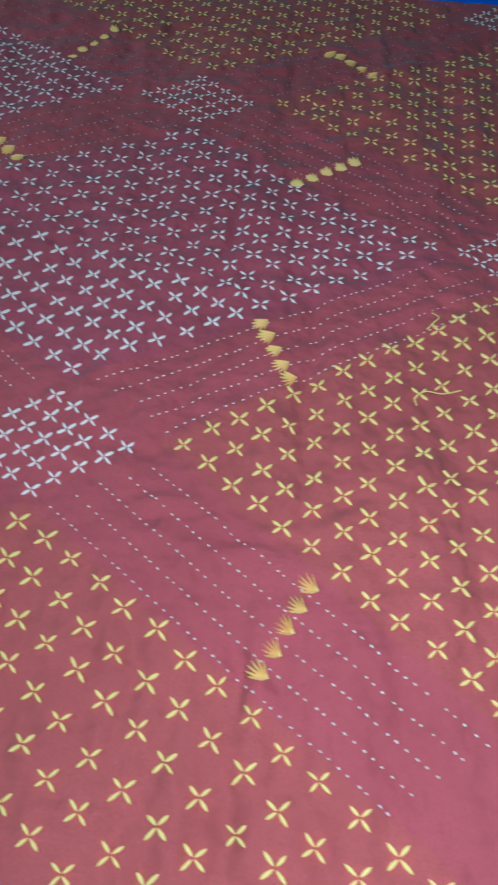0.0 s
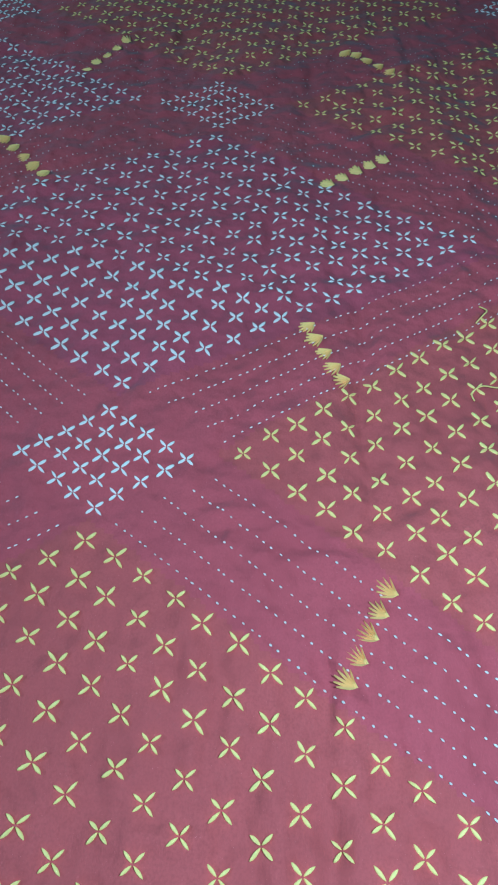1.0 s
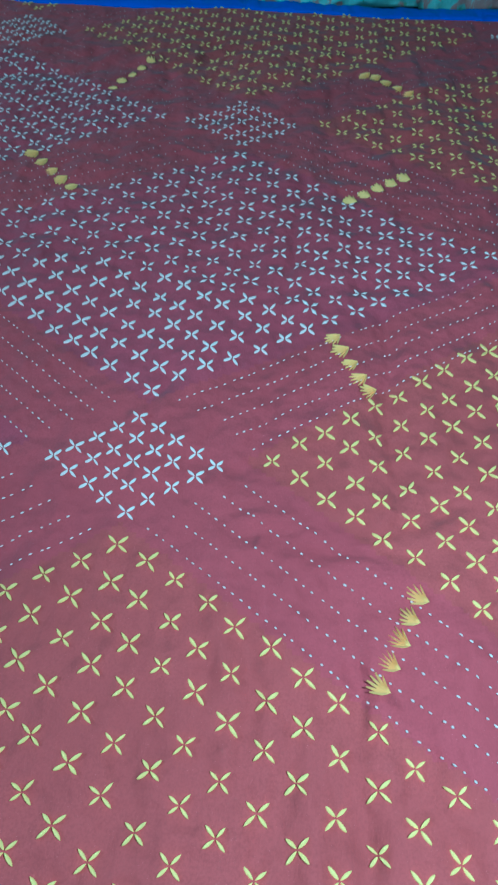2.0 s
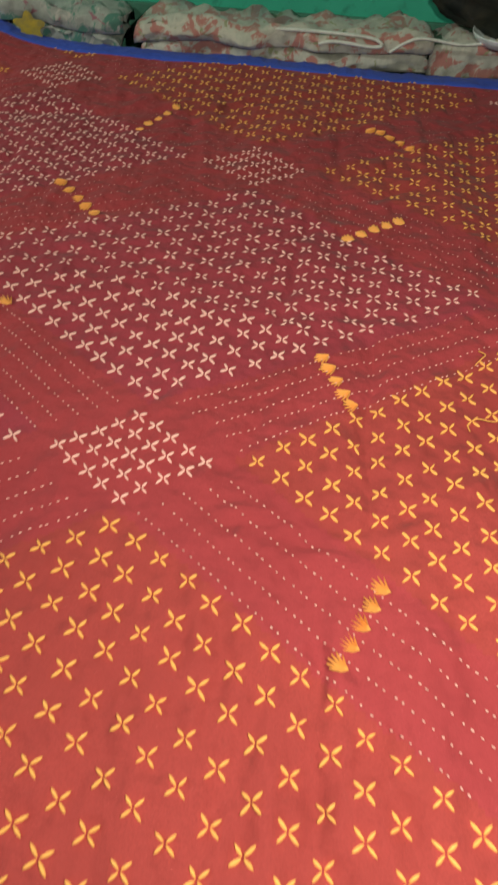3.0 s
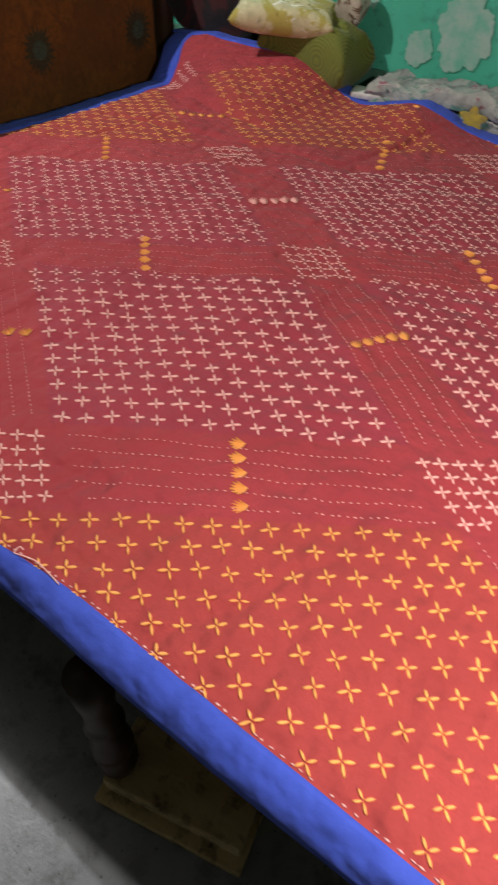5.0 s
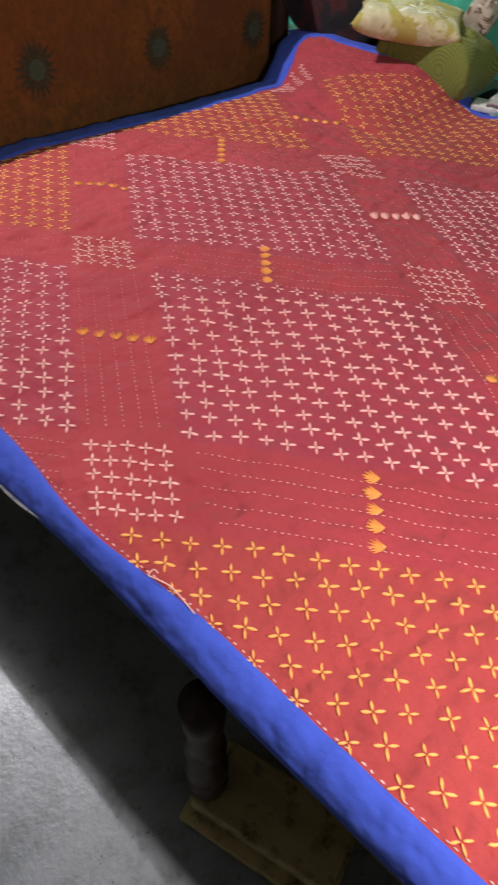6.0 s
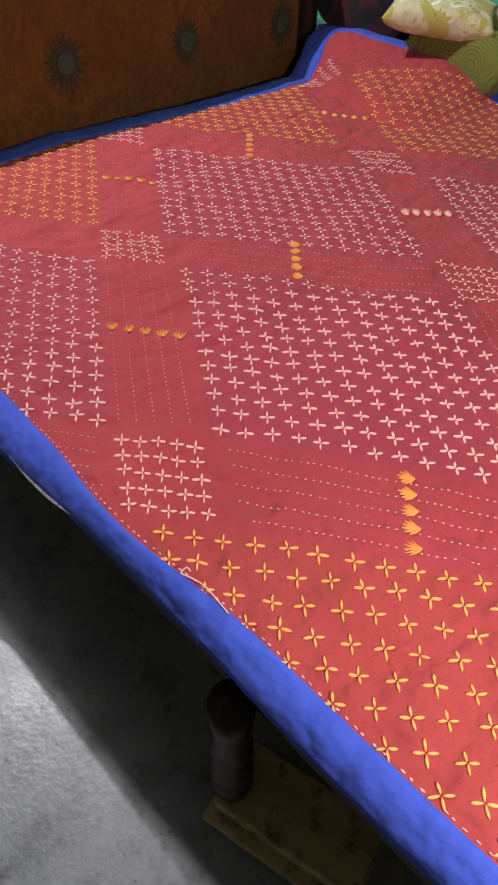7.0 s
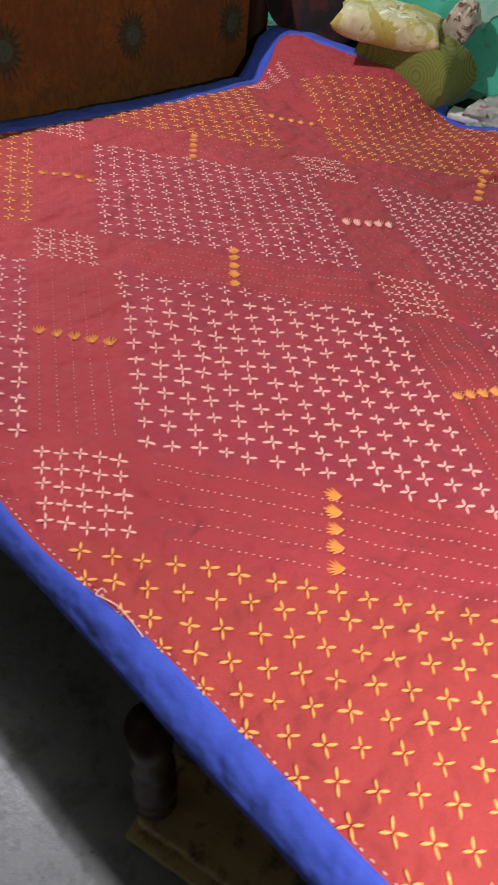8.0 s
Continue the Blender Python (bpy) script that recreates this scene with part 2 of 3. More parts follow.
# ---- the room ----
WALL_Y, WALL_X = 1.88, -2.62
mesh_thing("floor", box((5.6, 5.0, 0.1), (0.0, -0.35, -0.05)), CONCRETE, "bare grey concrete floor with dark specks", "floor", kind="structure", smooth=False)
mesh_thing("wall_north", box((5.6, 0.12, 2.7), (0.0, WALL_Y + 0.06, 1.35)), GREEN, "green lime-painted wall behind the bed", "wall", kind="structure", smooth=False)
# three unseen walls close the room; their dark colour limits bounce
mesh_thing("wall_west", box((0.12, 5.0, 2.7), (WALL_X - 0.06, -0.60, 1.35)), DIM_WALL, "unseen plain wall behind the headboard, darkened to cut bounce light", "wall", kind="structure", smooth=False)
mesh_thing("wall_east", box((0.12, 5.0, 2.7), (2.3, -0.60, 1.35)), DIM_WALL, "unseen plain wall, darkened to cut bounce light", "wall", kind="structure", smooth=False)
mesh_thing("wall_south", box((5.6, 0.12, 2.7), (0.0, -2.66, 1.35)), DIM_WALL, "unseen plain wall, darkened to cut bounce light", "wall", kind="structure", smooth=False)
# unseen ceiling, added dark to weaken the bounced light
mesh_thing("ceiling", box((5.6, 5.0, 0.1), (0.0, -0.35, 2.75)), DIM_CEILING, "plain unseen ceiling, kept dark to hold back bounce light", "ceiling", kind="structure", smooth=False)
mesh_thing("baseboard", box((4.5, 0.012, 0.66), (0.0, WALL_Y - 0.007, 0.33), 0.003), SKIRT, "dull mossy green dado band along the wall", "dado", kind="structure", smooth=False)


def worn_patch(cx, cz, rx, rz, seed):
    """A thin ragged flake of bare plaster on the green wall."""
    bm = bmesh.new()
    steps = 90
    rim = []
    for k in range(steps):
        a = 2 * math.pi * k / steps
        r = 1 + 0.34 * noise.fractal(Vector((1.3 * math.cos(a) + seed, 1.3 * math.sin(a), 0.3 * seed)), 0.7, 2.2, 6)
        rim.append(bm.verts.new((cx + rx * r * math.cos(a), WALL_Y - 0.004, cz + rz * r * math.sin(a))))
    mid = bm.verts.new((cx, WALL_Y - 0.005, cz))
    for k in range(steps):
        bm.faces.new((rim[k], mid, rim[(k + 1) % steps]))
    return mesh_thing("plaster_patch", bm, PLASTER, "pale ragged patch where green paint has peeled", "peeled paint", "peeled patches", "structure")


worn_patch(-0.99, 0.80, 0.085, 0.10, 3.1)
worn_patch(-1.13, 0.74, 0.045, 0.05, 7.7)
worn_patch(-1.31, 0.90, 0.05, 0.07, 12.4)

# ---- the quilt's shape ----
TOP = 0.6035
X_RIGHT = 0.66


def near_edge(x):
    return -0.052 - 0.018 * bell(x, 0, -0.80, 0, 0.15, 1) + 0.004 * math.sin(5.1 * x + 0.6) * smooth_step(-1.0, -1.3, x)


def far_edge(x):
    return 1.645 + 0.05 * smooth_step(-0.35, -1.0, x) - 0.012 * math.sin(6 * x)


def left_edge(y):
    return -1.935 + 0.075 * smooth_step(0.55, 1.15, y) - 0.040 * smooth_step(1.50, 1.60, y)


def crease(x, y, ax, ay, bx, by, depth, width):
    """A soft fold line from a to b."""
    dx, dy = bx - ax, by - ay
    ll = dx * dx + dy * dy
    t = ((x - ax) * dx + (y - ay) * dy) / ll
    if not -0.2 < t < 1.2:
        return 0.0
    d = ((x - ax) * dy - (y - ay) * dx) / math.sqrt(ll) + 0.006 * math.sin(9 * t)
    return depth * math.exp(-(d / width) ** 2) * smooth_step(-0.2, 0.1, t) * smooth_step(1.2, 0.9, t)


random.seed(11)
FOLDS = []
for k in range(150):
    ax, ay = random.uniform(-1.8, 0.6), random.uniform(-0.05, 1.5)
    a = random.gauss(1.57, 0.22) if random.random() < 0.55 else random.gauss(0.1, 0.5)
    ln = random.uniform(0.06, 0.24)
    FOLDS.append((ax, ay, ax + ln * math.cos(a), ay + ln * math.sin(a), random.choice((-1, -1, 1)) * random.uniform(0.0018, 0.0042), random.uniform(0.008, 0.013)))
FOLDS += [
    # long soft creases running away from the open side
    (-0.093, 0.206, -0.068, 0.028, -0.006, 0.010), (-0.046, 0.160, -0.043, 0.010, -0.005, 0.010), (0.012, 0.214, 0.018, 0.030, -0.006, 0.010), (0.066, 0.170, 0.100, 0.040, -0.006, 0.011),
    (0.058, 0.660, 0.058, 0.366, -0.008, 0.010), (-0.075, 0.829, -0.079, 0.642, -0.005, 0.010), (-0.220, 0.552, -0.236, 0.470, -0.006, 0.009), (-0.061, 0.986, -0.076, 0.778, -0.005, 0.011), (0.208, 0.760, 0.232, 0.670, -0.006, 0.010),
    # crinkles across the sash
    (-0.090, 0.336, 0.085, 0.313, -0.004, 0.008), (0.004, 0.329, 0.149, 0.386, -0.004, 0.009), (-0.090, 0.356, 0.010, 0.330, 0.004, 0.008), (-0.10, 0.312, 0.04, 0.300, 0.004, 0.008),
    # towards the headboard and the pillows
    (-0.452, -0.040, -0.355, 0.170, -0.006, 0.009), (-1.463, 0.543, -1.359, 0.647, -0.005, 0.010), (-1.673, 0.976, -1.627, 1.213, -0.007, 0.011), (-1.377, 1.125, -1.235, 1.242, -0.005, 0.011),
    (-1.32, 0.62, -0.75, 1.25, -0.003, 0.012), (-1.55, 1.17, -0.45, 1.36, -0.006, 0.016), (-1.00, 1.30, -0.90, 1.62, -0.008, 0.012), (-1.75, 1.13, -1.40, 1.20, -0.006, 0.012), (-1.70, 1.38, -1.35, 1.34, -0.010, 0.012),
]


def height(x, y):
    """The quilt's top surface over the mattress."""
    z = TOP
    start, run = 1.30 + 0.19 * smooth_step(-1.62, -1.84, x), 1 - 0.6 * smooth_step(-1.62, -1.84, x)
    z += 0.102 * (0.35 * smooth_step(start, start + 0.16 * run, y) + 0.65 * smooth_step(start + 0.04 * run, start + 0.48 * run, y)) * smooth_step(-1.20, -1.50, x)
    z += 0.045 * smooth_step(1.45, 1.66, y) * math.exp(-((x + 1.00) / 0.13) ** 2)
    z += 0.006 * smooth_step(1.36, 1.46, y) * smooth_step(1.58, 1.50, y) * smooth_step(-1.35, -1.5, x) * math.sin(34 * x + 20 * y)
    for f in FOLDS:
        if min(f[0], f[2]) - 0.12 < x < max(f[0], f[2]) + 0.12 and min(f[1], f[3]) - 0.12 < y < max(f[1], f[3]) + 0.12:
            z += crease(x, y, *f)
    calm = (1 - 0.75 * smooth_step(1.42, 1.60, y)) * (0.35 + 0.65 * smooth_step(-0.05, 0.06, y)) * 0.45 + 0.55 * smooth_step(-0.25, 0.3, noise.noise(Vector((x * 2.6, y * 2.6, 3.9)))) * (1 - 0.75 * smooth_step(1.42, 1.60, y)) * (0.35 + 0.65 * smooth_step(-0.05, 0.06, y))
    z += 0.0050 * noise.noise(Vector((x * 7, y * 5, 1.3))) + 0.0052 * calm * noise.noise(Vector((x * 20 - y * 10, y * 21, 4.1)))
    z += calm * (0.0085 * noise.noise(Vector((x * 17 + y * 2, y * 2.6, 6.6))) + 0.0028 * noise.noise(Vector((x * 38 + y * 7, y * 7, 8.1))))
    z += 0.0007 * noise.noise(Vector((x * 52, y * 52, 2.2)))
    z -= 0.010 * smooth_step(left_edge(y) + 0.07, left_edge(y), x)
    z -= 0.006 * smooth_step(near_edge(x) + 0.03, near_edge(x), y)
    return z


STEP = 0.006
HX = np.arange(-2.10, 0.80, STEP)
HY = np.arange(-0.20, 1.90, STEP)
HZ = np.array([[height(x, y) for x in HX] for y in HY])


def surface(x, y):
    """Height of the quilt, read off its sampled field."""
    fx, fy = (x - HX[0]) / STEP, (y - HY[0]) / STEP
    i, j = min(max(int(fx), 0), len(HX) - 2), min(max(int(fy), 0), len(HY) - 2)
    a, b = fx - i, fy - j
    return float((HZ[j, i] * (1 - a) + HZ[j, i + 1] * a) * (1 - b) + (HZ[j + 1, i] * (1 - a) + HZ[j + 1, i + 1] * a) * b)


def normal(x, y, d=0.008):
    return Vector((surface(x - d, y) - surface(x + d, y), surface(x, y - d) - surface(x, y + d), 2 * d)).normalized()


quilt = thing("quilt", "red hand-quilted bedspread with blue border and embroidery, spread over the bed", "quilt")


def sheet_at(u, v):
    y0 = -0.05 + 1.70 * v
    x = left_edge(y0) + (X_RIGHT - left_edge(y0)) * u
    y = near_edge(x) + (far_edge(x) - near_edge(x)) * v
    return (x, y, surface(x, y))


bm = bmesh.new()
add_grid(bm, 470, 300, sheet_at)
part("cloth", bm, RED, quilt, "red cotton top, finely puckered")


def outer_line(x):
    return -0.090 + 0.013 * smooth_step(-0.35, 0.1, x) - 0.012 * smooth_step(-0.70, -1.10, x)


def border(name, at, out, profile, count, label):
    """A padded band: at(s) on the cloth's edge, out(s) pointing away, with a rounded profile of (offset, drop)."""
    bm = bmesh.new()
    rows = []
    for k in range(count + 1):
        s = k / count
        x, y = at(s)
        o = Vector(out)
        z = surface(x, y)
        wob = 0.004 * noise.noise(Vector((x * 9, y * 9, 7.7))) + 0.0022 * noise.noise(Vector((x * 45, y * 45, 3.3)))
        wob += 0.0030 * noise.noise(Vector((x * 75, y * 75, 5.5))) * smooth_step(-0.2, 0.4, noise.noise(Vector((x * 8, y * 8, 1.5))))
        k_out = (y - outer_line(x)) / 0.043 if profile is NEAR_PROFILE and o.y < 0 else 1.0
        rows.append([bm.verts.new((x + o.x * w * k_out, y + o.y * w * k_out, z + d + wob * min(1, max(0, w) / 0.02))) for w, d in profile])
    for a, b in zip(rows, rows[1:]):
        for q in range(len(profile) - 1):
            bm.faces.new((a[q], a[q + 1], b[q + 1], b[q]))
    bmesh.ops.recalc_face_normals(bm, faces=bm.faces[:])
    return part(name, bm, BLUE, quilt, label)


NEAR_PROFILE = [(-0.006, -0.002), (-0.002, 0.003), (0.006, 0.004), (0.020, -0.001), (0.033, -0.012), (0.043, -0.027), (0.047, -0.040), (0.044, -0.047), (0.036, -0.047), (0.02, -0.03), (0.0, -0.014)]
FLAT_PROFILE = [(-0.006, -0.002), (-0.002, 0.003), (0.006, 0.004), (0.030, 0.003), (0.055, 0.000), (0.072, -0.006), (0.078, -0.014), (0.070, -0.018), (0.0, -0.014)]
LEFT_PROFILE = [(-0.006, -0.002), (-0.002, 0.003), (0.006, 0.004), (0.030, 0.001), (0.058, -0.002), (0.080, -0.004), (0.090, -0.012), (0.080, -0.018), (0.0, -0.020)]
X_LEFT = left_edge(-0.05)
border("blue_border", lambda s: (X_LEFT - 0.06 + (X_RIGHT + 0.06 - X_LEFT) * s, near_edge(X_LEFT - 0.06 + (X_RIGHT + 0.06 - X_LEFT) * s)), (0, -1, 0), NEAR_PROFILE, 420, "padded blue cotton edging along the open side")
border("blue_border", lambda s: (-2.00 + (X_RIGHT + 2.00) * s, far_edge(-2.00 + (X_RIGHT + 2.00) * s)), (0, 1, 0), FLAT_PROFILE, 340, "padded blue cotton edging along the wall side")
border("blue_border", lambda s: (left_edge(-0.05 + 1.72 * s), -0.05 + 1.76 * s), (-1, 0, 0), LEFT_PROFILE, 240, "blue cotton edging tucked beside the headboard")
border("blue_border", lambda s: (X_RIGHT, -0.05 + 1.70 * s), (1, 0, 0), NEAR_PROFILE, 200, "padded blue cotton edging at the foot")

# ---- the quilt's embroidery ----
ORIGIN, STEP_A, STEP_B = Vector((-0.3073, -0.2100)), Vector((0.5868, 0.3877)), Vector((-0.5222, 0.3534))
BLOCK_A, BLOCK_B = Vector((0.4383, 0.2764)), Vector((-0.3740, 0.2529))
GAP_A, GAP_B = STEP_A - BLOCK_A, STEP_B - BLOCK_B
AXIS_A, AXIS_B = math.atan2(BLOCK_A.y, BLOCK_A.x), math.atan2(BLOCK_B.y, BLOCK_B.x)
# petals lie almost square to each other, a little off the rows
PETALS = [radians(q) for q in (41, 139, 221, 319)]


# where the hand-stitched blocks really end: (2i, 2j) is block (i, j)'s first corner, odd numbers its far sides
NODES = {
    (-1, 1): (-0.8030, -0.0780), (0, 1): (-0.6550, 0.0350), (1, 1): (-0.2365, 0.3110), (2, 1): (-0.0800, 0.4293), (-1, 2): (-0.9700, 0.0240), (0, 2): (-0.8275, 0.1500),
    (1, 2): (-0.3930, 0.4157), (2, 2): (-0.2370, 0.5230), (3, 2): (0.2125, 0.8087), (-1, 3): (-1.3660, 0.2825),
    (0, 3): (-1.1950, 0.3965), (1, 3): (-0.7660, 0.7000), (2, 3): (-0.6430, 0.8130), (3, 3): (-0.1760, 1.0535),
    (4, 3): (-0.0335, 1.1715), (0, 4): (-1.3510, 0.4815), (1, 4): (-0.9260, 0.8033), (2, 4): (-0.7695, 0.9060),
    (3, 4): (-0.3385, 1.1795), (4, 4): (-0.1780, 1.2670), (0, 5): (-1.7160, 0.7380), (1, 5): (-1.2520, 1.0340),
    (2, 5): (-1.1030, 1.1320),
}


@functools.lru_cache(None)
def node(a, b):
    """A block corner: its own place, or the even pattern's."""
    if (a, b) in NODES:
        return Vector(NODES[a, b])
    p = ORIGIN + (a // 2) * STEP_A + (b // 2) * STEP_B + (a % 2) * BLOCK_A + (b % 2) * BLOCK_B
    return p + Vector((0.0043 - 0.0003 * p.x - 0.0010 * p.y, -0.0040 + 0.0022 * p.x + 0.0047 * p.y))


def lattice(i, j, r=0.0, t=0.0, ga=0.0, gb=0.0):
    """The place of block (i, j), r and t across the block, ga and gb across the sashes before it, between the nearest corners."""
    a, u = (2 * i - 1, 1 + ga) if ga else (2 * i, r)
    b, v = (2 * j - 1, 1 + gb) if gb else (2 * j, t)
    return (1 - v) * ((1 - u) * node(a, b) + u * node(a + 1, b)) + v * ((1 - u) * node(a, b + 1) + u * node(a + 1, b + 1))


def inside(p, margin=0.012):
    return left_edge(p.y) + margin < p.x < X_RIGHT - margin and near_edge(p.x) + margin < p.y < far_edge(p.x) - margin


def lie(p, angle, lift=0.0012, scale=1.0):
    """A pose flat on the quilt at p, turned by angle."""
    nrm = normal(p.x, p.y)
    turn = Vector((0, 0, 1)).rotation_difference(nrm).to_matrix().to_4x4()
    return Matrix.Translation((p.x, p.y, surface(p.x, p.y) + lift)) @ turn @ Matrix.Rotation(angle, 4, "Z") @ Matrix.Scale(scale, 4)


def petal_mesh(bm, angle, length, width, thick, start, rnd):
    """One lazy-daisy loop: a pointed ring of thread with a narrow slot."""
    ca, sa = math.cos(angle), math.sin(angle)
    shape = [(0, 0.16), (0.22, 0.70), (0.52, 1.0), (0.80, 0.72), (1.0, 0.10)]
    outer = [(start + length * u, width * w) for u, w in shape] + [(start + length * u, -width * w) for u, w in shape[::-1]]
    inner = [(start + length * (0.18 + 0.62 * u), width * 0.20 * w) for u, w in shape] + [(start + length * (0.18 + 0.62 * u), -width * 0.20 * w) for u, w in shape[::-1]]
    put = lambda a, b, z: bm.verts.new((a * ca - b * sa, a * sa + b * ca, z))
    lo = [put(a, b, -0.0026) for a, b in outer]
    hi = [put(0.93 * a + 0.07 * (start + 0.5 * length), 0.66 * b, thick) for a, b in outer]
    slot = [put(a, b, thick * 0.45) for a, b in inner]
    m = len(outer)
    for ring, nxt in ((lo, hi), (hi, slot)):
        for k in range(m):
            bm.faces.new((ring[k], ring[(k + 1) % m], nxt[(k + 1) % m], nxt[k]))
    bm.faces.new(slot)


def cross_mesh(seed, size):
    """A four-petalled cross."""
    rnd = random.Random(seed)
    bm = bmesh.new()
    for a in PETALS:
        petal_mesh(bm, a + rnd.gauss(0, 0.07), size * rnd.uniform(0.86, 1.08), size * rnd.uniform(0.135, 0.16), 0.0009, 0.0012, rnd)
    me = bpy.data.meshes.new("cross_stitch")
    bm.to_mesh(me)
    bm.free()
    for f in me.polygons:
        f.use_smooth = True
    return me


def simple_cross(rnd, size):
    """Vertices and faces of a far cross: four raised lozenges."""
    vs, fs = [], []
    for a in PETALS:
        a += rnd.gauss(0, 0.08)
        ln, wd = size * rnd.uniform(0.86, 1.08), size * rnd.uniform(0.175, 0.205)
        ca, sa = math.cos(a), math.sin(a)
        b = len(vs)
        for u, w, z in ((0.05, 0, 0), (0.55, wd, 0), (1, 0, 0), (0.55, -wd, 0), (0.55, 0, 0.0018)):
            vs.append(((u * ln + 0.001) * ca - w * sa, (u * ln + 0.001) * sa + w * ca, z - 0.0004))
        fs += [(b, b + 3, b + 4), (b + 3, b + 2, b + 4), (b + 2, b + 1, b + 4), (b + 1, b, b + 4)]
    return vs, fs


CROSS_SIZE = 0.0122
CROSSES = {m.name: [cross_mesh(k, CROSS_SIZE) for k in range(7)] for m in (YELLOW, WHITE)}
for m in (YELLOW, WHITE):
    for me in CROSSES[m.name]:
        me.materials.append(m)

YELLOW_BLOCKS = [(0, 0), (1, 0), (2, 0), (2, 1), (-1, 2), (0, 3), (1, 3), (2, 2), (2, 3), (3, 1), (0, 4)]
WHITE_BLOCKS = [(-1, 1), (0, 1), (1, 1), (0, 2), (1, 2)]
# blocks whose rows run a little wider than the rest: counts, corner and the two steps
OWN = {
    (0, 0): (range(-15, 1), range(-14, 1), (Vector((-0.2365, 0.3110)), Vector((0.0335, 0.0232)), Vector((-0.0334, 0.0212)))),
    (1, 0): (range(14), range(-14, 1), (Vector((-0.0800, 0.4293)), Vector((0.0300, 0.0220)), Vector((-0.0312, 0.0224)))),
}
# how far the rows bow in the middle of a block: along both ways, or along its second side alone
BOWS = {(0, 0): (Vector((0.002, 0.008)), True), (0, 1): (Vector((-0.006, 0.007)), True), (1, 1): (Vector((0.006, -0.016)), False)}
COUNTS = {(1, 1): (15, 14), (1, 2): (15, 14), (0, 2): (15, 13), (-1, 1): (14, 14)}
rnd = random.Random(5)
places = {"yellow": [], "white": []}
for i, j in YELLOW_BLOCKS + WHITE_BLOCKS:
    tint = "yellow" if (i, j) in YELLOW_BLOCKS else "white"
    na, nb = COUNTS.get((i, j), (14, 13))
    a_run, b_run, own = OWN.get((i, j), (range(na), range(nb), None))
    for a in a_run:
        for b in b_run:
            r, t = ((a + 15) / 15, (b + 11) / 11) if (i, j) == (0, 0) else (a / (na - 1), b / (nb - 1))
            bow, both = BOWS.get((i, j), (Vector((0, 0)), False))
            bow = bow * max(math.sin(math.pi * min(1, max(0, t))), math.sin(math.pi * min(1, max(0, r))) if both else 0)
            p = bow + (own[0] + a * own[1] + b * own[2] if own else lattice(i, j, a / (na - 1), b / (nb - 1))) + Vector((rnd.gauss(0, 0.0016), rnd.gauss(0, 0.0016)))
            if inside(p, -0.002 if tint == "yellow" else 0.008):
                places[tint].append((p, rnd.gauss(0, 0.05), rnd.uniform(0.9, 1.1)))
for i in range(-2, 4):
    for j in range(-1, 5):
        for a in range(5):
            for b in range(5):
                p = lattice(i, j, 0, 0, -0.83 + 0.146 * a, -0.84 + 0.1575 * b) + Vector((rnd.gauss(0, 0.0010), rnd.gauss(0, 0.0010)))
                if inside(p, 0.010) and j > 0:
                    places["white"].append((p, rnd.gauss(0, 0.05), rnd.uniform(0.82, 0.98)))

# the crosses round the open side are parts of their own; the rest stay joined
for tint, mat in (("yellow", YELLOW), ("white", WHITE)):
    rows = sorted(places[tint], key=lambda q: (q[0] - Vector((-0.45, 0.05))).length)
    for k, (p, a, sc) in enumerate(rows[:300]):
        # each near cross follows the puckers under it
        me, m, z0 = CROSSES[mat.name][k % 7].copy(), lie(p, a, 0.0, sc), surface(p.x, p.y)
        for v in me.vertices:
            w = m @ v.co
            v.co = (w.x - p.x, w.y - p.y, surface(w.x, w.y) - z0 + 0.0018 + v.co.z)
        ob = new("cross_stitch", me)
        ob.parent = quilt
        ob.matrix_basis = Matrix.Translation((p.x, p.y, z0))
    vs, fs = [], []
    for p, a, sc in rows[300:]:
        m = lie(p, a, 0.0027, sc)
        v, f = simple_cross(rnd, CROSS_SIZE * 1.10)
        fs += [tuple(len(vs) + q for q in face) for face in f]
        for q in v:
            w = m @ Vector(q)
            vs.append((w.x, w.y, surface(w.x, w.y) + 0.0016 + q[2]))
    me = bpy.data.meshes.new("embroidery")
    me.from_pydata([tuple(v) for v in vs], [], fs)
    me.materials.append(mat)
    ob = new("embroidery", me)
    ob.parent = quilt
    tagged(ob, "far rows of " + tint + " thread crosses", kind="stuff")


def dye_lot(x, y):
    """0: sashes, 1: under yellow crosses, 2: under white crosses."""
    p = Vector((x, y))
    for q, u, v, lot in CELLS:
        d = p - q
        if abs(d.x) > 1.1 or abs(d.y) > 1.1:
            continue
        det = u.x * v.y - u.y * v.x
        if 0 <= (d.x * v.y - d.y * v.x) / det <= 1 and 0 <= (u.x * d.y - u.y * d.x) / det <= 1:
            return lot
    return 0


CELLS = []
for i, j in YELLOW_BLOCKS + WHITE_BLOCKS:
    if (i, j) in OWN:
        a_run, b_run, (q, u, v) = OWN[i, j]
        q, u, v = q + (a_run[0] - 0.5) * u + (b_run[0] - 0.5) * v, len(a_run) * u, len(b_run) * v
    else:
        q = lattice(i, j)
        u, v = lattice(i, j, 1, 0) * 0.5 + lattice(i, j, 1, 1) * 0.5 - lattice(i, j, 0, 1) * 0.5 - q * 0.5, lattice(i, j, 0, 1) * 0.5 + lattice(i, j, 1, 1) * 0.5 - lattice(i, j, 1, 0) * 0.5 - q * 0.5
        q, u, v = q - 0.04 * (u + v), 1.08 * u, 1.08 * v
    CELLS.append((q, u, v, 1 if (i, j) in YELLOW_BLOCKS else 2))
top = bpy.data.objects["cloth"].data
top.materials.append(RED_WARM)
top.materials.append(RED_COOL)
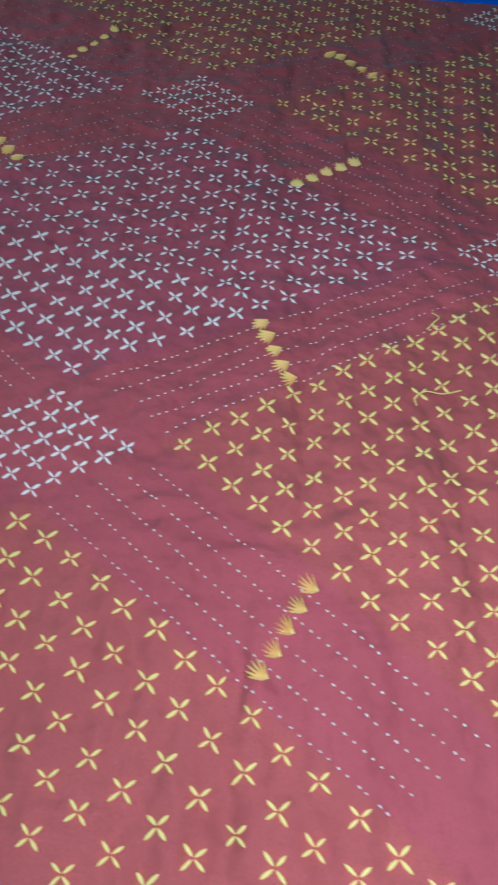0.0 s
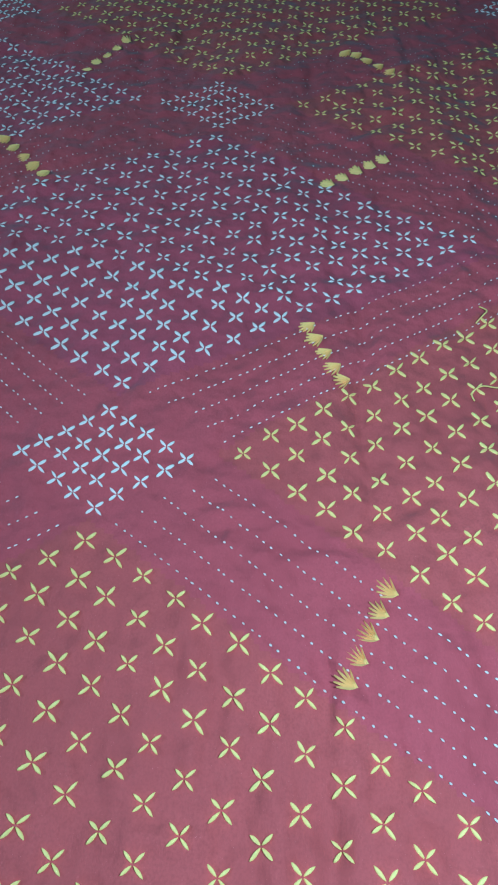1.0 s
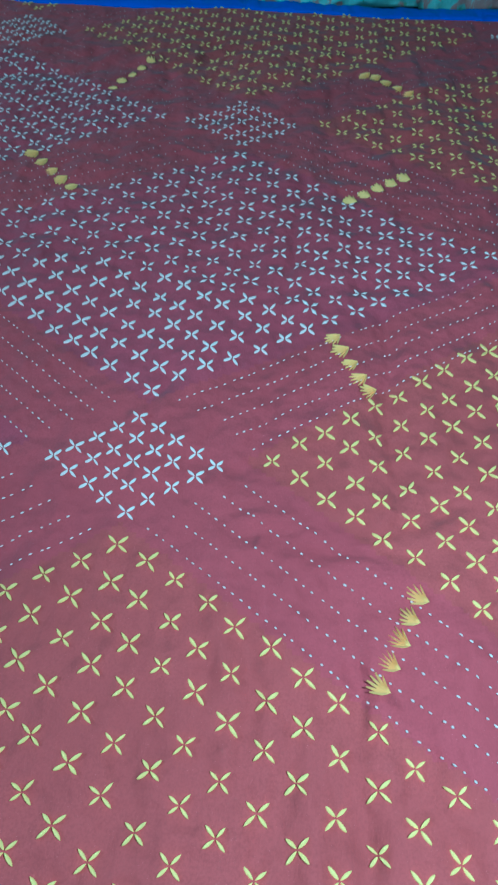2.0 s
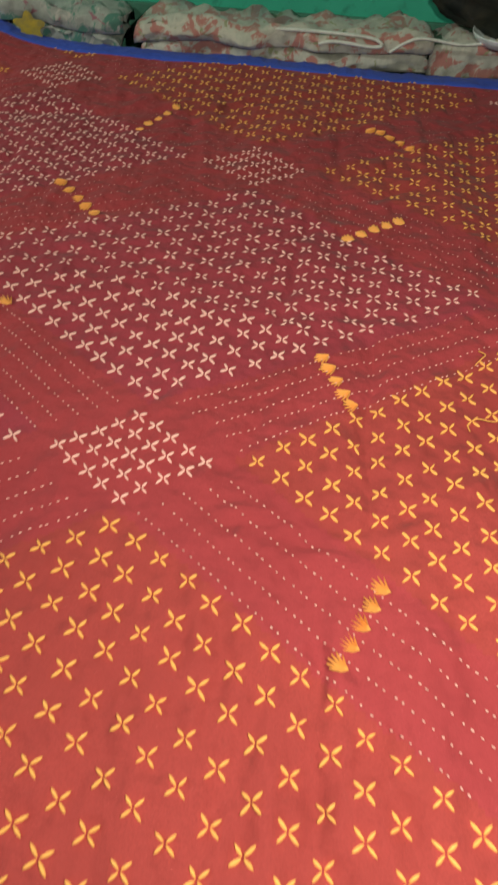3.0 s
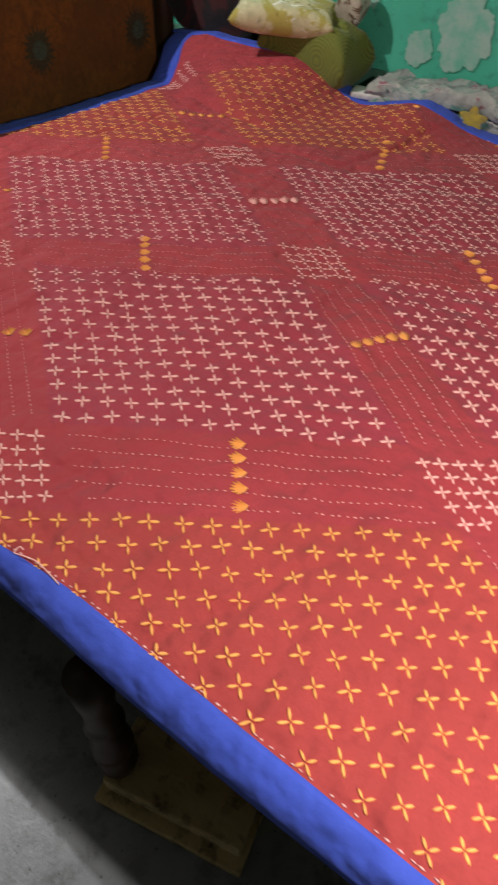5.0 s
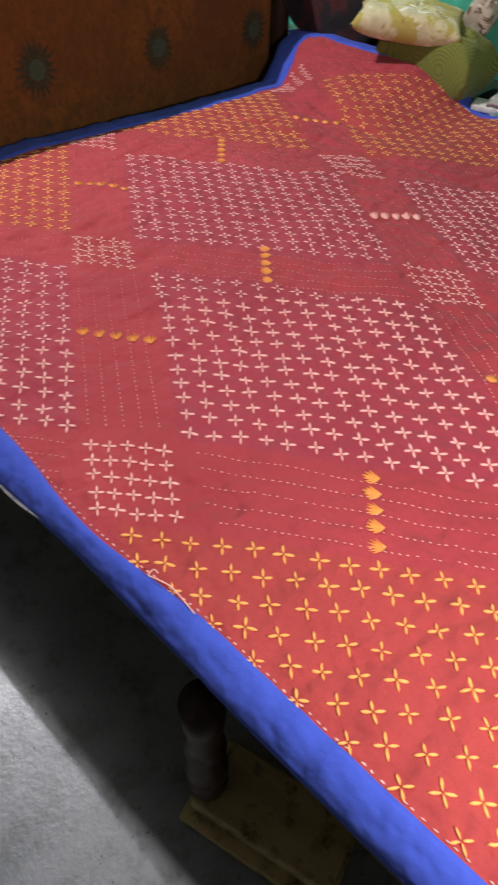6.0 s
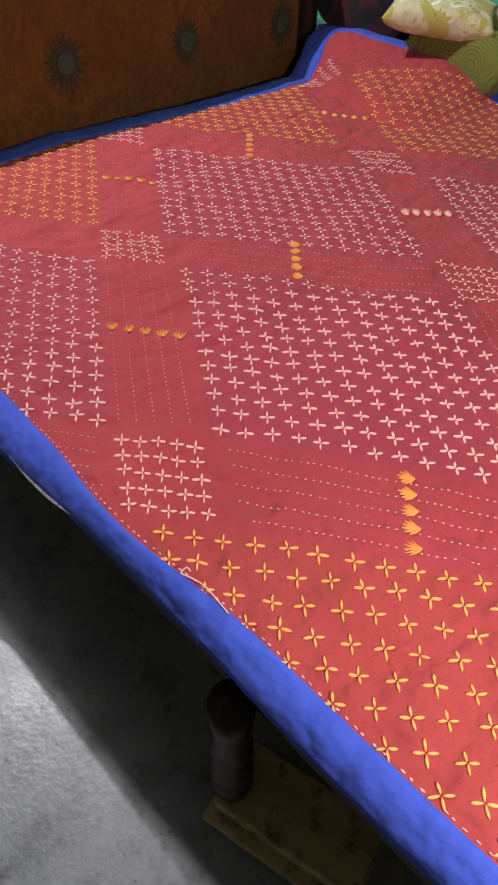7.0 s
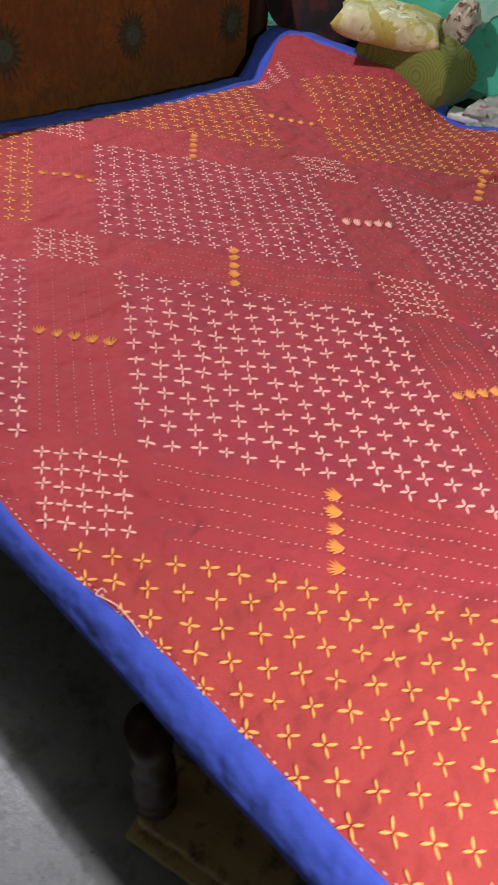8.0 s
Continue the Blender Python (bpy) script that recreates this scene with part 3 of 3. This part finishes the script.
for f in top.polygons:
    f.material_index = dye_lot(f.center.x, f.center.y)


def fan_mesh(seed):
    """A fan of six straight stitches gathered at one end."""
    rnd = random.Random(seed)
    bm = bmesh.new()
    root = [bm.verts.new((0.001 * q, 0.0016 * q, 0.0012 * (q == 0))) for q in (-1, 0, 1)]
    for k in range(6):
        a = (k - 2.5) * 0.25 + rnd.gauss(0, 0.03)
        ln = 0.024 * (1 - 0.055 * abs(k - 2.2) ** 1.5) * rnd.uniform(0.92, 1.06)
        ca, sa = math.cos(a), math.sin(a)
        ring = [root]
        for u, w, z in ((0.32, 0.0014, 0.0020), (0.75, 0.0012, 0.0014), (1, 0.0004, 0.0004)):
            ring.append([bm.verts.new((u * ln * ca - s * w * sa, u * ln * sa + s * w * ca, h)) for s, h in ((-1, -0.0022), (0, z), (1, -0.0022))])
        for p, q in zip(ring, ring[1:]):
            for s in range(2):
                bm.faces.new((p[s], p[s + 1], q[s + 1], q[s]))
    bmesh.ops.recalc_face_normals(bm, faces=bm.faces[:])
    me = bpy.data.meshes.new("fan_motif")
    bm.to_mesh(me)
    bm.free()
    return me


FANS = {}
for m in (YELLOW, WHITE):
    FANS[m.name] = [fan_mesh(30 + k) for k in range(5)]
    for me in FANS[m.name]:
        me.materials.append(m)


def dashes(line, material, label, pitch=0.0106, dash=0.0040, width=0.0009):
    """Running stitches along many straight runs, joined into one part."""
    vs, fs = [], []
    for a, b in line:
        ln = (b - a).length
        ang = math.atan2(b.y - a.y, b.x - a.x)
        for k in range(int(ln / pitch)):
            p = a + (b - a) * ((k + rnd.uniform(0.3, 0.7)) * pitch / ln)
            if not inside(p, 0.006) or rnd.random() < 0.02 + 0.4 * smooth_step(0.9, 1.3, (p - Vector((-0.2, 0.0))).length):
                continue
            m = lie(p, ang + rnd.gauss(0, 0.07), 0.0015)
            far = 1 - 0.65 * smooth_step(0.6, 1.3, (p - Vector((-0.2, 0.0))).length)
            d, w = dash * rnd.uniform(0.4, 0.62) * far, width * rnd.uniform(0.8, 1.2) * far
            c = len(vs)
            vs += [tuple(m @ Vector(q)) for q in ((-d, 0, -0.0004), (-d * 0.4, w, 0), (d * 0.4, w, 0), (d, 0, -0.0004), (d * 0.4, -w, 0), (-d * 0.4, -w, 0), (-d * 0.45, 0, 0.0011), (d * 0.45, 0, 0.0011))]
            fs += [(c, c + 6, c + 1), (c + 1, c + 6, c + 7, c + 2), (c + 2, c + 7, c + 3), (c + 3, c + 7, c + 4), (c + 4, c + 7, c + 6, c + 5), (c + 5, c + 6, c)]
    if not fs:
        return
    me = bpy.data.meshes.new("running_stitch")
    me.from_pydata(vs, [], fs)
    me.materials.append(material)
    ob = new("running_stitch", me)
    ob.parent = quilt
    tagged(ob, label, kind="stuff")


# the first and last fan of the rows that lie askew, by kind of sash and block
FAN_ROWS = {
    ("side", 1, 0): ((0.034, 0.188), (0.075, 0.277)), ("below", 1, 1): ((0.032, 0.538), (-0.013, 0.629)), ("below", 0, 1): ((-0.495, 0.183), (-0.571, 0.273)),
    ("side", 1, 1): ((-0.558, 0.596), (-0.504, 0.675)), ("side", 0, 1): ((-1.154, 0.183), (-1.048, 0.252)), ("side", 1, 2): ((-1.051, 0.935), (-0.985, 1.012)),
    ("below", 0, 2): ((-1.038, 0.550), (-1.131, 0.643)), ("below", 1, 2): ((-0.445, 0.940), (-0.540, 1.039)), ("side", 2, 1): ((0.012, 0.942), (0.100, 1.007)),
    ("side", 2, 2): ((-0.449, 1.284), (-0.391, 1.386)), ("below", 2, 2): ((0.124, 1.288), (0.043, 1.358)), ("side", 0, 2): ((-1.668, 0.54), (-1.577, 0.611)), ("below", 1, 3): ((-0.915, 1.306), (-0.986, 1.467)),
}


def fan_place(kind, i, j, k):
    if (kind, i, j) in FAN_ROWS:
        a, b = FAN_ROWS[kind, i, j]
        return Vector(a).lerp(Vector(b), k / 4)
    if kind == "below":
        return lattice(i, j, 0.50 + 0.016 * (k - 2), 0, 0, -0.87 + 0.185 * k)
    return lattice(i, j, 0, 0.48 - 0.01 * (k - 2), -0.80 + 0.15 * k, 0)


fan_count = 0
for i in range(-2, 4):
    for j in range(-1, 5):
        # the sash below block (i, j) and the sash before it
        if j > 0:
            dashes([(lattice(i, j, 0.0, 0, 0, -0.84 + 0.1575 * k), lattice(i, j, 1.0, 0, 0, -0.84 + 0.1575 * k)) for k in range(5)], WHITE, "lines of small white running stitches")
            for k in range(5 if j < 4 else 0):
                p = fan_place("below", i, j, k)
                if inside(p, 0.02):
                    ob = new("fan_motif", FANS[YELLOW.name][fan_count % 5])
                    ob.parent, ob.matrix_basis = quilt, lie(p + 0.012 * Vector((math.cos(AXIS_A), math.sin(AXIS_A))), AXIS_A + math.pi + rnd.gauss(0, 0.06), 0.0022, rnd.uniform(0.92, 1.08))
                    fan_count += 1
        if (i, j) == (0, 0) or j > 3:
            continue
        dashes([(lattice(i, j, 0, 0.0, -0.83 + 0.146 * k), lattice(i, j, 0, 1.0, -0.83 + 0.146 * k)) for k in range(5)], WHITE, "lines of small white running stitches")
        for k in range(5):
            p = fan_place("side", i, j, k)
            if inside(p, 0.02):
                m = WHITE if (i, j) == (1, 2) else YELLOW
                ob = new("fan_motif", FANS[m.name][fan_count % 5])
                ob.parent, ob.matrix_basis = quilt, lie(p - 0.012 * Vector((math.cos(AXIS_B), math.sin(AXIS_B))), AXIS_B + rnd.gauss(0, 0.06), 0.0022, rnd.uniform(0.92, 1.08))
                fan_count += 1

bm_line = [(Vector((x / 20, near_edge(x / 20) + 0.0065)), Vector(((x + 1) / 20, near_edge((x + 1) / 20) + 0.0065))) for x in range(-38, 13)]
dashes(bm_line, WHITE, "white stitches that hold the blue edging", 0.0125, 0.006, 0.0010)

# ---- the bed under the quilt ----
bm = box((2.46, 1.66, 0.15), (-0.67, 0.82, 0.505), 0.03, 3)
mesh_thing("mattress", bm, FLORAL_SHEET, "thin mattress in a grey floral cover", "mattress")

bed = thing("bed", "dark polished wooden bed with turned legs, raised on blocks", "bed")
LEG = [(0.024, 0.0), (0.031, 0.007), (0.036, 0.028), (0.036, 0.046), (0.031, 0.064), (0.027, 0.070), (0.032, 0.076), (0.037, 0.090), (0.036, 0.110), (0.031, 0.130), (0.024, 0.148), (0.021, 0.163),
       (0.022, 0.178), (0.031, 0.185), (0.034, 0.192), (0.030, 0.200), (0.027, 0.213), (0.027, 0.250), (0.031, 0.290), (0.034, 0.360)]
for x, y in ((-0.562, -0.078), (-1.86, -0.022), (0.60, -0.022), (-1.86, 1.62), (0.60, 1.62)):
    ob = part("leg", lathe(LEG), DARK_WOOD, bed, "turned dark wooden leg")
    ob.location = (x, y, 0.07)
part("side_rail", box((2.56, 0.035, 0.10), (-0.66, -0.025, 0.41), 0.006), DARK_WOOD, bed)
part("side_rail", box((2.56, 0.035, 0.10), (-0.66, 1.655, 0.41), 0.006), DARK_WOOD, bed)
part("end_rail", box((0.035, 1.64, 0.10), (0.61, 0.815, 0.41), 0.006), DARK_WOOD, bed)
part("end_rail", box((0.035, 1.64, 0.10), (-1.90, 0.815, 0.41), 0.006), DARK_WOOD, bed)
part("bed_base", box((2.46, 1.60, 0.02), (-0.66, 0.815, 0.415)), RAW_WOOD, bed)
part("headboard", box((0.04, 1.74, 0.68), (-2.085, 0.80, 0.71), 0.008), DARK_WOOD, bed)
for y in (-0.08, 1.72):
    ob = part("headboard_post", lathe([(0.034, 0.0), (0.036, 0.02), (0.036, 1.00), (0.044, 1.02), (0.036, 1.05), (0.03, 1.07), (0.008, 1.09)]), DARK_WOOD, bed, "dark turned corner post")
    ob.location = (-2.075, y, 0.06)

# ---- printed cloth over the headboard ----
drape = thing("headboard_cloth", "dark brown printed cloth with spiky medallions, hung over the headboard", "wall cloth")
CLOTH_X = -2.030


def cloth_x(y, z):
    return CLOTH_X + 0.006 * math.sin(7 * y + 2 * z) + 0.004 * noise.noise(Vector((3 * y, 3 * z, 9))) - 0.03 * smooth_step(0.55, 0.40, z)


bm = bmesh.new()
rows = add_grid(bm, 90, 60, lambda u, v: (cloth_x(-0.10 + 1.72 * u, 0.42 + 0.64 * v), -0.10 + 1.72 * u, 0.42 + 0.64 * v))
part("cloth", bm, BROWN_PRINT, drape)
for z, h in ((0.945, 0.010), (0.975, 0.005)):
    bm = bmesh.new()
    add_grid(bm, 90, 1, lambda u, v: (cloth_x(-0.10 + 1.72 * u, z) + 0.002, -0.10 + 1.72 * u, z + h * (v - 0.5) + 0.02 * (u - 0.3)))
    part("printed_stripe", bm, SLATE_PRINT, drape, "thin dark printed line")


def medallion(y, z, r, seed):
    rnd = random.Random(seed)
    bm = bmesh.new()
    steps = 20
    mid = bm.verts.new((cloth_x(y, z) + 0.003, y, z))
    rim = []
    for k in range(steps * 2):
        a = math.pi * k / steps
        rr = r * (rnd.uniform(0.95, 1.25) if k % 2 else rnd.uniform(0.62, 0.75))
        py, pz = y + rr * math.cos(a), z + 1.15 * rr * math.sin(a)
        rim.append(bm.verts.new((cloth_x(py, pz) + 0.002, py, pz)))
    for k in range(steps * 2):
        bm.faces.new((mid, rim[k], rim[(k + 1) % (steps * 2)]))
    m = part("medallion", bm, SLATE_PRINT, drape, "spiky dark slate medallion")
    bm = bmesh.new()
    bmesh.ops.create_circle(bm, cap_ends=True, segments=24, radius=r * 0.46)
    bm.transform(Matrix.Translation((cloth_x(y, z) + 0.0055, y, z)) @ Matrix.Rotation(math.pi / 2, 4, "Y"))
    part("centre", bm, SAGE_PRINT, m, "greyish green centre")


for k in range(4):
    medallion(0.264 + 0.425 * k, 0.765 - 0.016 * k, 0.058, 40 + k)

# ---- things along the wall ----


def cushion(name, at, size, turn, mat, label, category, puff=0.5, seed=0, sag=0.0):
    """A soft stuffed pillow with pinched corners and creased sides."""
    bm = bmesh.new()
    nu = nv = 34
    for side in (1, -1):
        def point(u, v):
            a, b = 2 * u - 1, 2 * v - 1
            fat = max(0.0, (1 - abs(a) ** 2.6) * (1 - abs(b) ** 2.6)) ** puff
            pinch = 1 - 0.10 * (1 - abs(b) ** 2) * abs(a) ** 3
            pinch2 = 1 - 0.10 * (1 - abs(a) ** 2) * abs(b) ** 3
            w = noise.fractal(Vector((a * 2.2 + seed, b * 2.2, side)), 0.9, 2, 4) * 0.10 * fat
            return (a * size[0] / 2 * pinch, b * size[1] / 2 * pinch2, side * size[2] / 2 * fat * (1 + w) + size[2] * w * 0.6 - sag * (a * a) + 0.0)
        add_grid(bm, nu, nv, point)
    bmesh.ops.remove_doubles(bm, verts=bm.verts[:], dist=0.0015)
    bmesh.ops.recalc_face_normals(bm, faces=bm.faces[:])
    bm.transform(turn)
    bm.transform(Matrix.Translation(at))
    return mesh_thing(name, bm, mat, label, category, "pillows in the corner")


def turned(rx, ry, rz):
    return pose(0, 0, 0, rx, ry, rz)


cushion("pillow", (-1.445, 1.775, 0.703), (0.36, 0.19, 0.21), turned(4, 5, -2), PILLOW_OLIVE, "olive green pillow with swirl print, slumped against the wall", "pillow", 0.34, 3)
cushion("pillow", (-1.530, 1.715, 0.802), (0.34, 0.20, 0.098), turned(6, 2, 27), PILLOW_CREAM, "flat cream and mustard leaf-print pillow lying on top", "pillow", 0.36, 8)
cushion("pillow", (-1.345, 1.815, 0.835), (0.09, 0.08, 0.13), turned(20, 12, 10), PILLOW_TIP, "brown and beige printed pillow standing at the back", "pillow", 0.5, 15)
cushion("pillow", (-1.86, 1.80, 0.80), (0.42, 0.13, 0.30), turned(0, 0, 12), PILLOW_DARK, "dark maroon pillow in the corner", "pillow", 0.45, 21)


def folded(name, x0, x1, y, depth, tall, mat, label, seed, layers=3):
    """A folded cloth: stacked soft layers with rounded front folds."""
    top = thing(name, label, "blanket", "folded cloths by the wall")
    for k in range(layers):
        bm = bmesh.new()
        h = tall / layers
        z0 = TOP - 0.02 + h * k
        rnd = random.Random(seed + k)
        ox0, ox1, oy = x0 + rnd.uniform(0, 0.03), x1 - rnd.uniform(0, 0.03), rnd.uniform(-0.012, 0.012)
        prof = [(-1.0 + 0.0, 0.0), (-1.06, 0.25), (-1.09, 0.5), (-1.06, 0.78), (-1.0, 0.97), (-0.9, 1.02), (0.0, 1.0), (1.0, 0.95), (1.0, 0.0)]

        def point(u, v):
            q = v * (len(prof) - 1)
            i = min(int(q), len(prof) - 2)
            f = q - i
            py = prof[i][0] * (1 - f) + prof[i + 1][0] * f
            pz = prof[i][1] * (1 - f) + prof[i + 1][1] * f
            x = ox0 + (ox1 - ox0) * u
            end = min(1.0, min(u, 1 - u) * 14) ** 0.5
            w = noise.fractal(Vector((x * 9, py * 2 + seed, k * 3.1)), 0.9, 2, 4)
            return (x, y + oy + depth / 2 * py + 0.026 * w, z0 + h * pz * (0.55 + 0.45 * end) + 0.024 * w * pz + 0.020 * noise.noise(Vector((x * 4, k, seed))))
        add_grid(bm, 60, 24, point)
        bmesh.ops.holes_fill(bm, edges=[e for e in bm.edges if e.is_boundary], sides=0)
        bmesh.ops.recalc_face_normals(bm, faces=bm.faces[:])
        part("fold", bm, mat, top)
    return top


folded("folded_blanket", -1.22, -0.60, 1.795, 0.12, 0.095, FLORAL_PALE, "pale floral blanket folded along the wall beside the quilt", 3, 2)
folded("folded_blanket", -0.575, 0.20, 1.79, 0.14, 0.085, FLORAL_PINK, "cream and faded pink floral sheet, loosely folded", 17, 2)
folded("folded_blanket", 0.16, 0.75, 1.79, 0.13, 0.075, FLORAL_PINK, "cream floral sheet folded below the dark bag", 29, 1)


def flower(x, y, z, r, mat, label):
    """A printed bloom on the blanket's front."""
    bm = bmesh.new()
    steps = 40
    mid = bm.verts.new((x, y - 0.004, z))
    rim = [bm.verts.new((x + r * (1 + 0.25 * math.sin(5 * a)) * math.cos(a), y, z + 0.8 * r * (1 + 0.25 * math.sin(5 * a)) * math.sin(a))) for a in (2 * math.pi * k / steps for k in range(steps))]
    for k in range(steps):
        bm.faces.new((mid, rim[k], rim[(k + 1) % steps]))
    return bm


n = Nodes("mustard_print", 0.85, spec=0.2)
n.colour(n.mix(n.grey(n.noise(60, 4), 0.4, 0.65), (0.46, 0.34, 0.05), (0.30, 0.24, 0.07)))
MUSTARD = n.mat
blanket = bpy.data.objects["folded_blanket"]
part("printed_flower", flower(-0.845, 1.715, 0.635, 0.036, MUSTARD, ""), MUSTARD, blanket, "mustard yellow printed flower")

bag = thing("cloth_bag", "dark shapeless cloth bag by the wall on the bed", "bag")
bm = bmesh.new()
bmesh.ops.create_icosphere(bm, subdivisions=4, radius=1.0)
for v in bm.verts:
    w = noise.fractal(v.co * 1.6, 0.8, 2, 4)
    v.co = v.co * (1 + 0.22 * w)
    v.co = Vector((0.42 + 0.24 * v.co.x, 1.79 + 0.065 * v.co.y, 0.755 + 0.10 * v.co.z))
part("body", bm, NYLON, bag)

dish = thing("enamel_dish", "white enamel dish with rolled rim, on the folded cloth", "dish")
ob = part("bowl", lathe([(0.020, 0.0), (0.045, 0.004), (0.062, 0.016), (0.068, 0.026), (0.071, 0.027), (0.070, 0.023), (0.064, 0.014), (0.045, 0.0), (0.02, -0.003)]), ENAMEL, dish)
ob.location = (0.335, 1.735, 0.665)

mesh_thing("white_cord", tube([(-0.22, 1.722, 0.668), (-0.10, 1.712, 0.672), (0.02, 1.708, 0.668), (0.055, 1.705, 0.655), (0.03, 1.702, 0.650), (-0.06, 1.705, 0.655), (-0.10, 1.705, 0.648)], 0.0045), PLASTIC, "white cord looped on the folded sheet", "cord")
mesh_thing("white_cord", tube([(0.075, 1.705, 0.640), (0.11, 1.70, 0.665), (0.15, 1.702, 0.676), (0.24, 1.705, 0.668), (0.30, 1.705, 0.675)], 0.0040), PLASTIC, "white cord running to the dish", "cord")

bm = box((0.10, 0.05, 0.02), (0, 0, 0), 0.004, 2, turned(10, 0, 12))
bm.transform(Matrix.Translation((-1.215, 1.745, 0.625)))
mesh_thing("paper_packet", bm, PLASTIC, "small white paper packet beside the blue edging", "packet")

# ---- below the bed ----
block = thing("wooden_block", "dusty bare wooden block carrying the bed leg", "wooden block")
turn = turned(0, 0, 14)
bm = box((0.27, 0.125, 0.045), (0, 0, 0), 0.005, 2, turn)
bm.transform(Matrix.Translation((-0.450, -0.026, 0.0475)))
part("upper_plank", bm, RAW_WOOD, block)
bm = box((0.29, 0.15, 0.024), (0, 0, 0), 0.004, 2, turn)
bm.transform(Matrix.Translation((-0.448, -0.036, 0.0125)))
part("lower_plank", bm, RAW_WOOD, block)
for x in (-1.86, 0.60):
    for y in (-0.022, 1.62):
        mesh_thing("wooden_block", box((0.15, 0.15, 0.07), (x, y, 0.035), 0.005), RAW_WOOD, "dusty bare wooden block under a bed leg", "wooden block")


def hung_cloth(u, v):
    x = -0.06 + 0.19 * u + 0.02 * math.sin(8 * v)
    drop = 0.09 + 0.20 * math.sin(math.pi * min(1, 0.16 + 0.8 * u)) ** 0.8
    z = 0.46 - drop * v
    y = -0.045 + 0.018 * math.sin(26 * u + 3 * v) + 0.03 * v + 0.012 * noise.noise(Vector((6 * u, 5 * v, 2)))
    return (x, y, z)


bm = bmesh.new()
add_grid(bm, 60, 40, hung_cloth)
bmesh.ops.solidify(bm, geom=bm.faces[:], thickness=0.003)
mesh_thing("hanging_net", bm, NETTING, "dull maroon mesh cloth hanging below the bed rail", "cloth")

bm = bmesh.new()
add_grid(bm, 140, 8, lambda u, v: (-1.92 + 1.22 * u, -0.097 + 0.012 * math.sin(15 * u) + 0.010 * noise.noise(Vector((9 * u, 1, 2))) + 0.03 * v * v, TOP - 0.036 - 0.012 * v - 0.008 * v * noise.noise(Vector((14 * u, 3, 1)))))
bmesh.ops.solidify(bm, geom=bm.faces[:], thickness=0.002)
mesh_thing("bed_sheet", bm, FLORAL_SHEET, "grey floral bed sheet peeping out below the blue edging", "sheet")

# ---- loose threads ----


def loose_thread(points, radius, mat, label):
    pts = [(x, y, surface(x, y) + 0.006 + dz) for x, y, dz in points]
    mesh_thing("loose_thread", tube(pts, radius, 5), mat, label, "thread")


loose_thread([(-0.664, -0.052, 0.006), (-0.672, -0.052, 0.006), (-0.672, -0.061, 0.004), (-0.662, -0.058, 0.004), (-0.640, -0.052, 0.003), (-0.616, -0.053, 0.001), (-0.592, -0.056, 0.0)], 0.0009, WHITE, "curled white loose thread on the blue edging")
loose_thread([(0.190, 0.521, -0.004), (0.188, 0.532, -0.003), (0.200, 0.540, 0.0), (0.222, 0.543, -0.001), (0.246, 0.553, -0.004)], 0.0010, YELLOW, "curled pale yellow loose thread on the quilt")
loose_thread([(0.213, 0.676, -0.004), (0.220, 0.664, 0.002), (0.214, 0.655, 0.003), (0.206, 0.648, -0.004)], 0.0010, YELLOW, "short pale yellow thread end on the quilt")
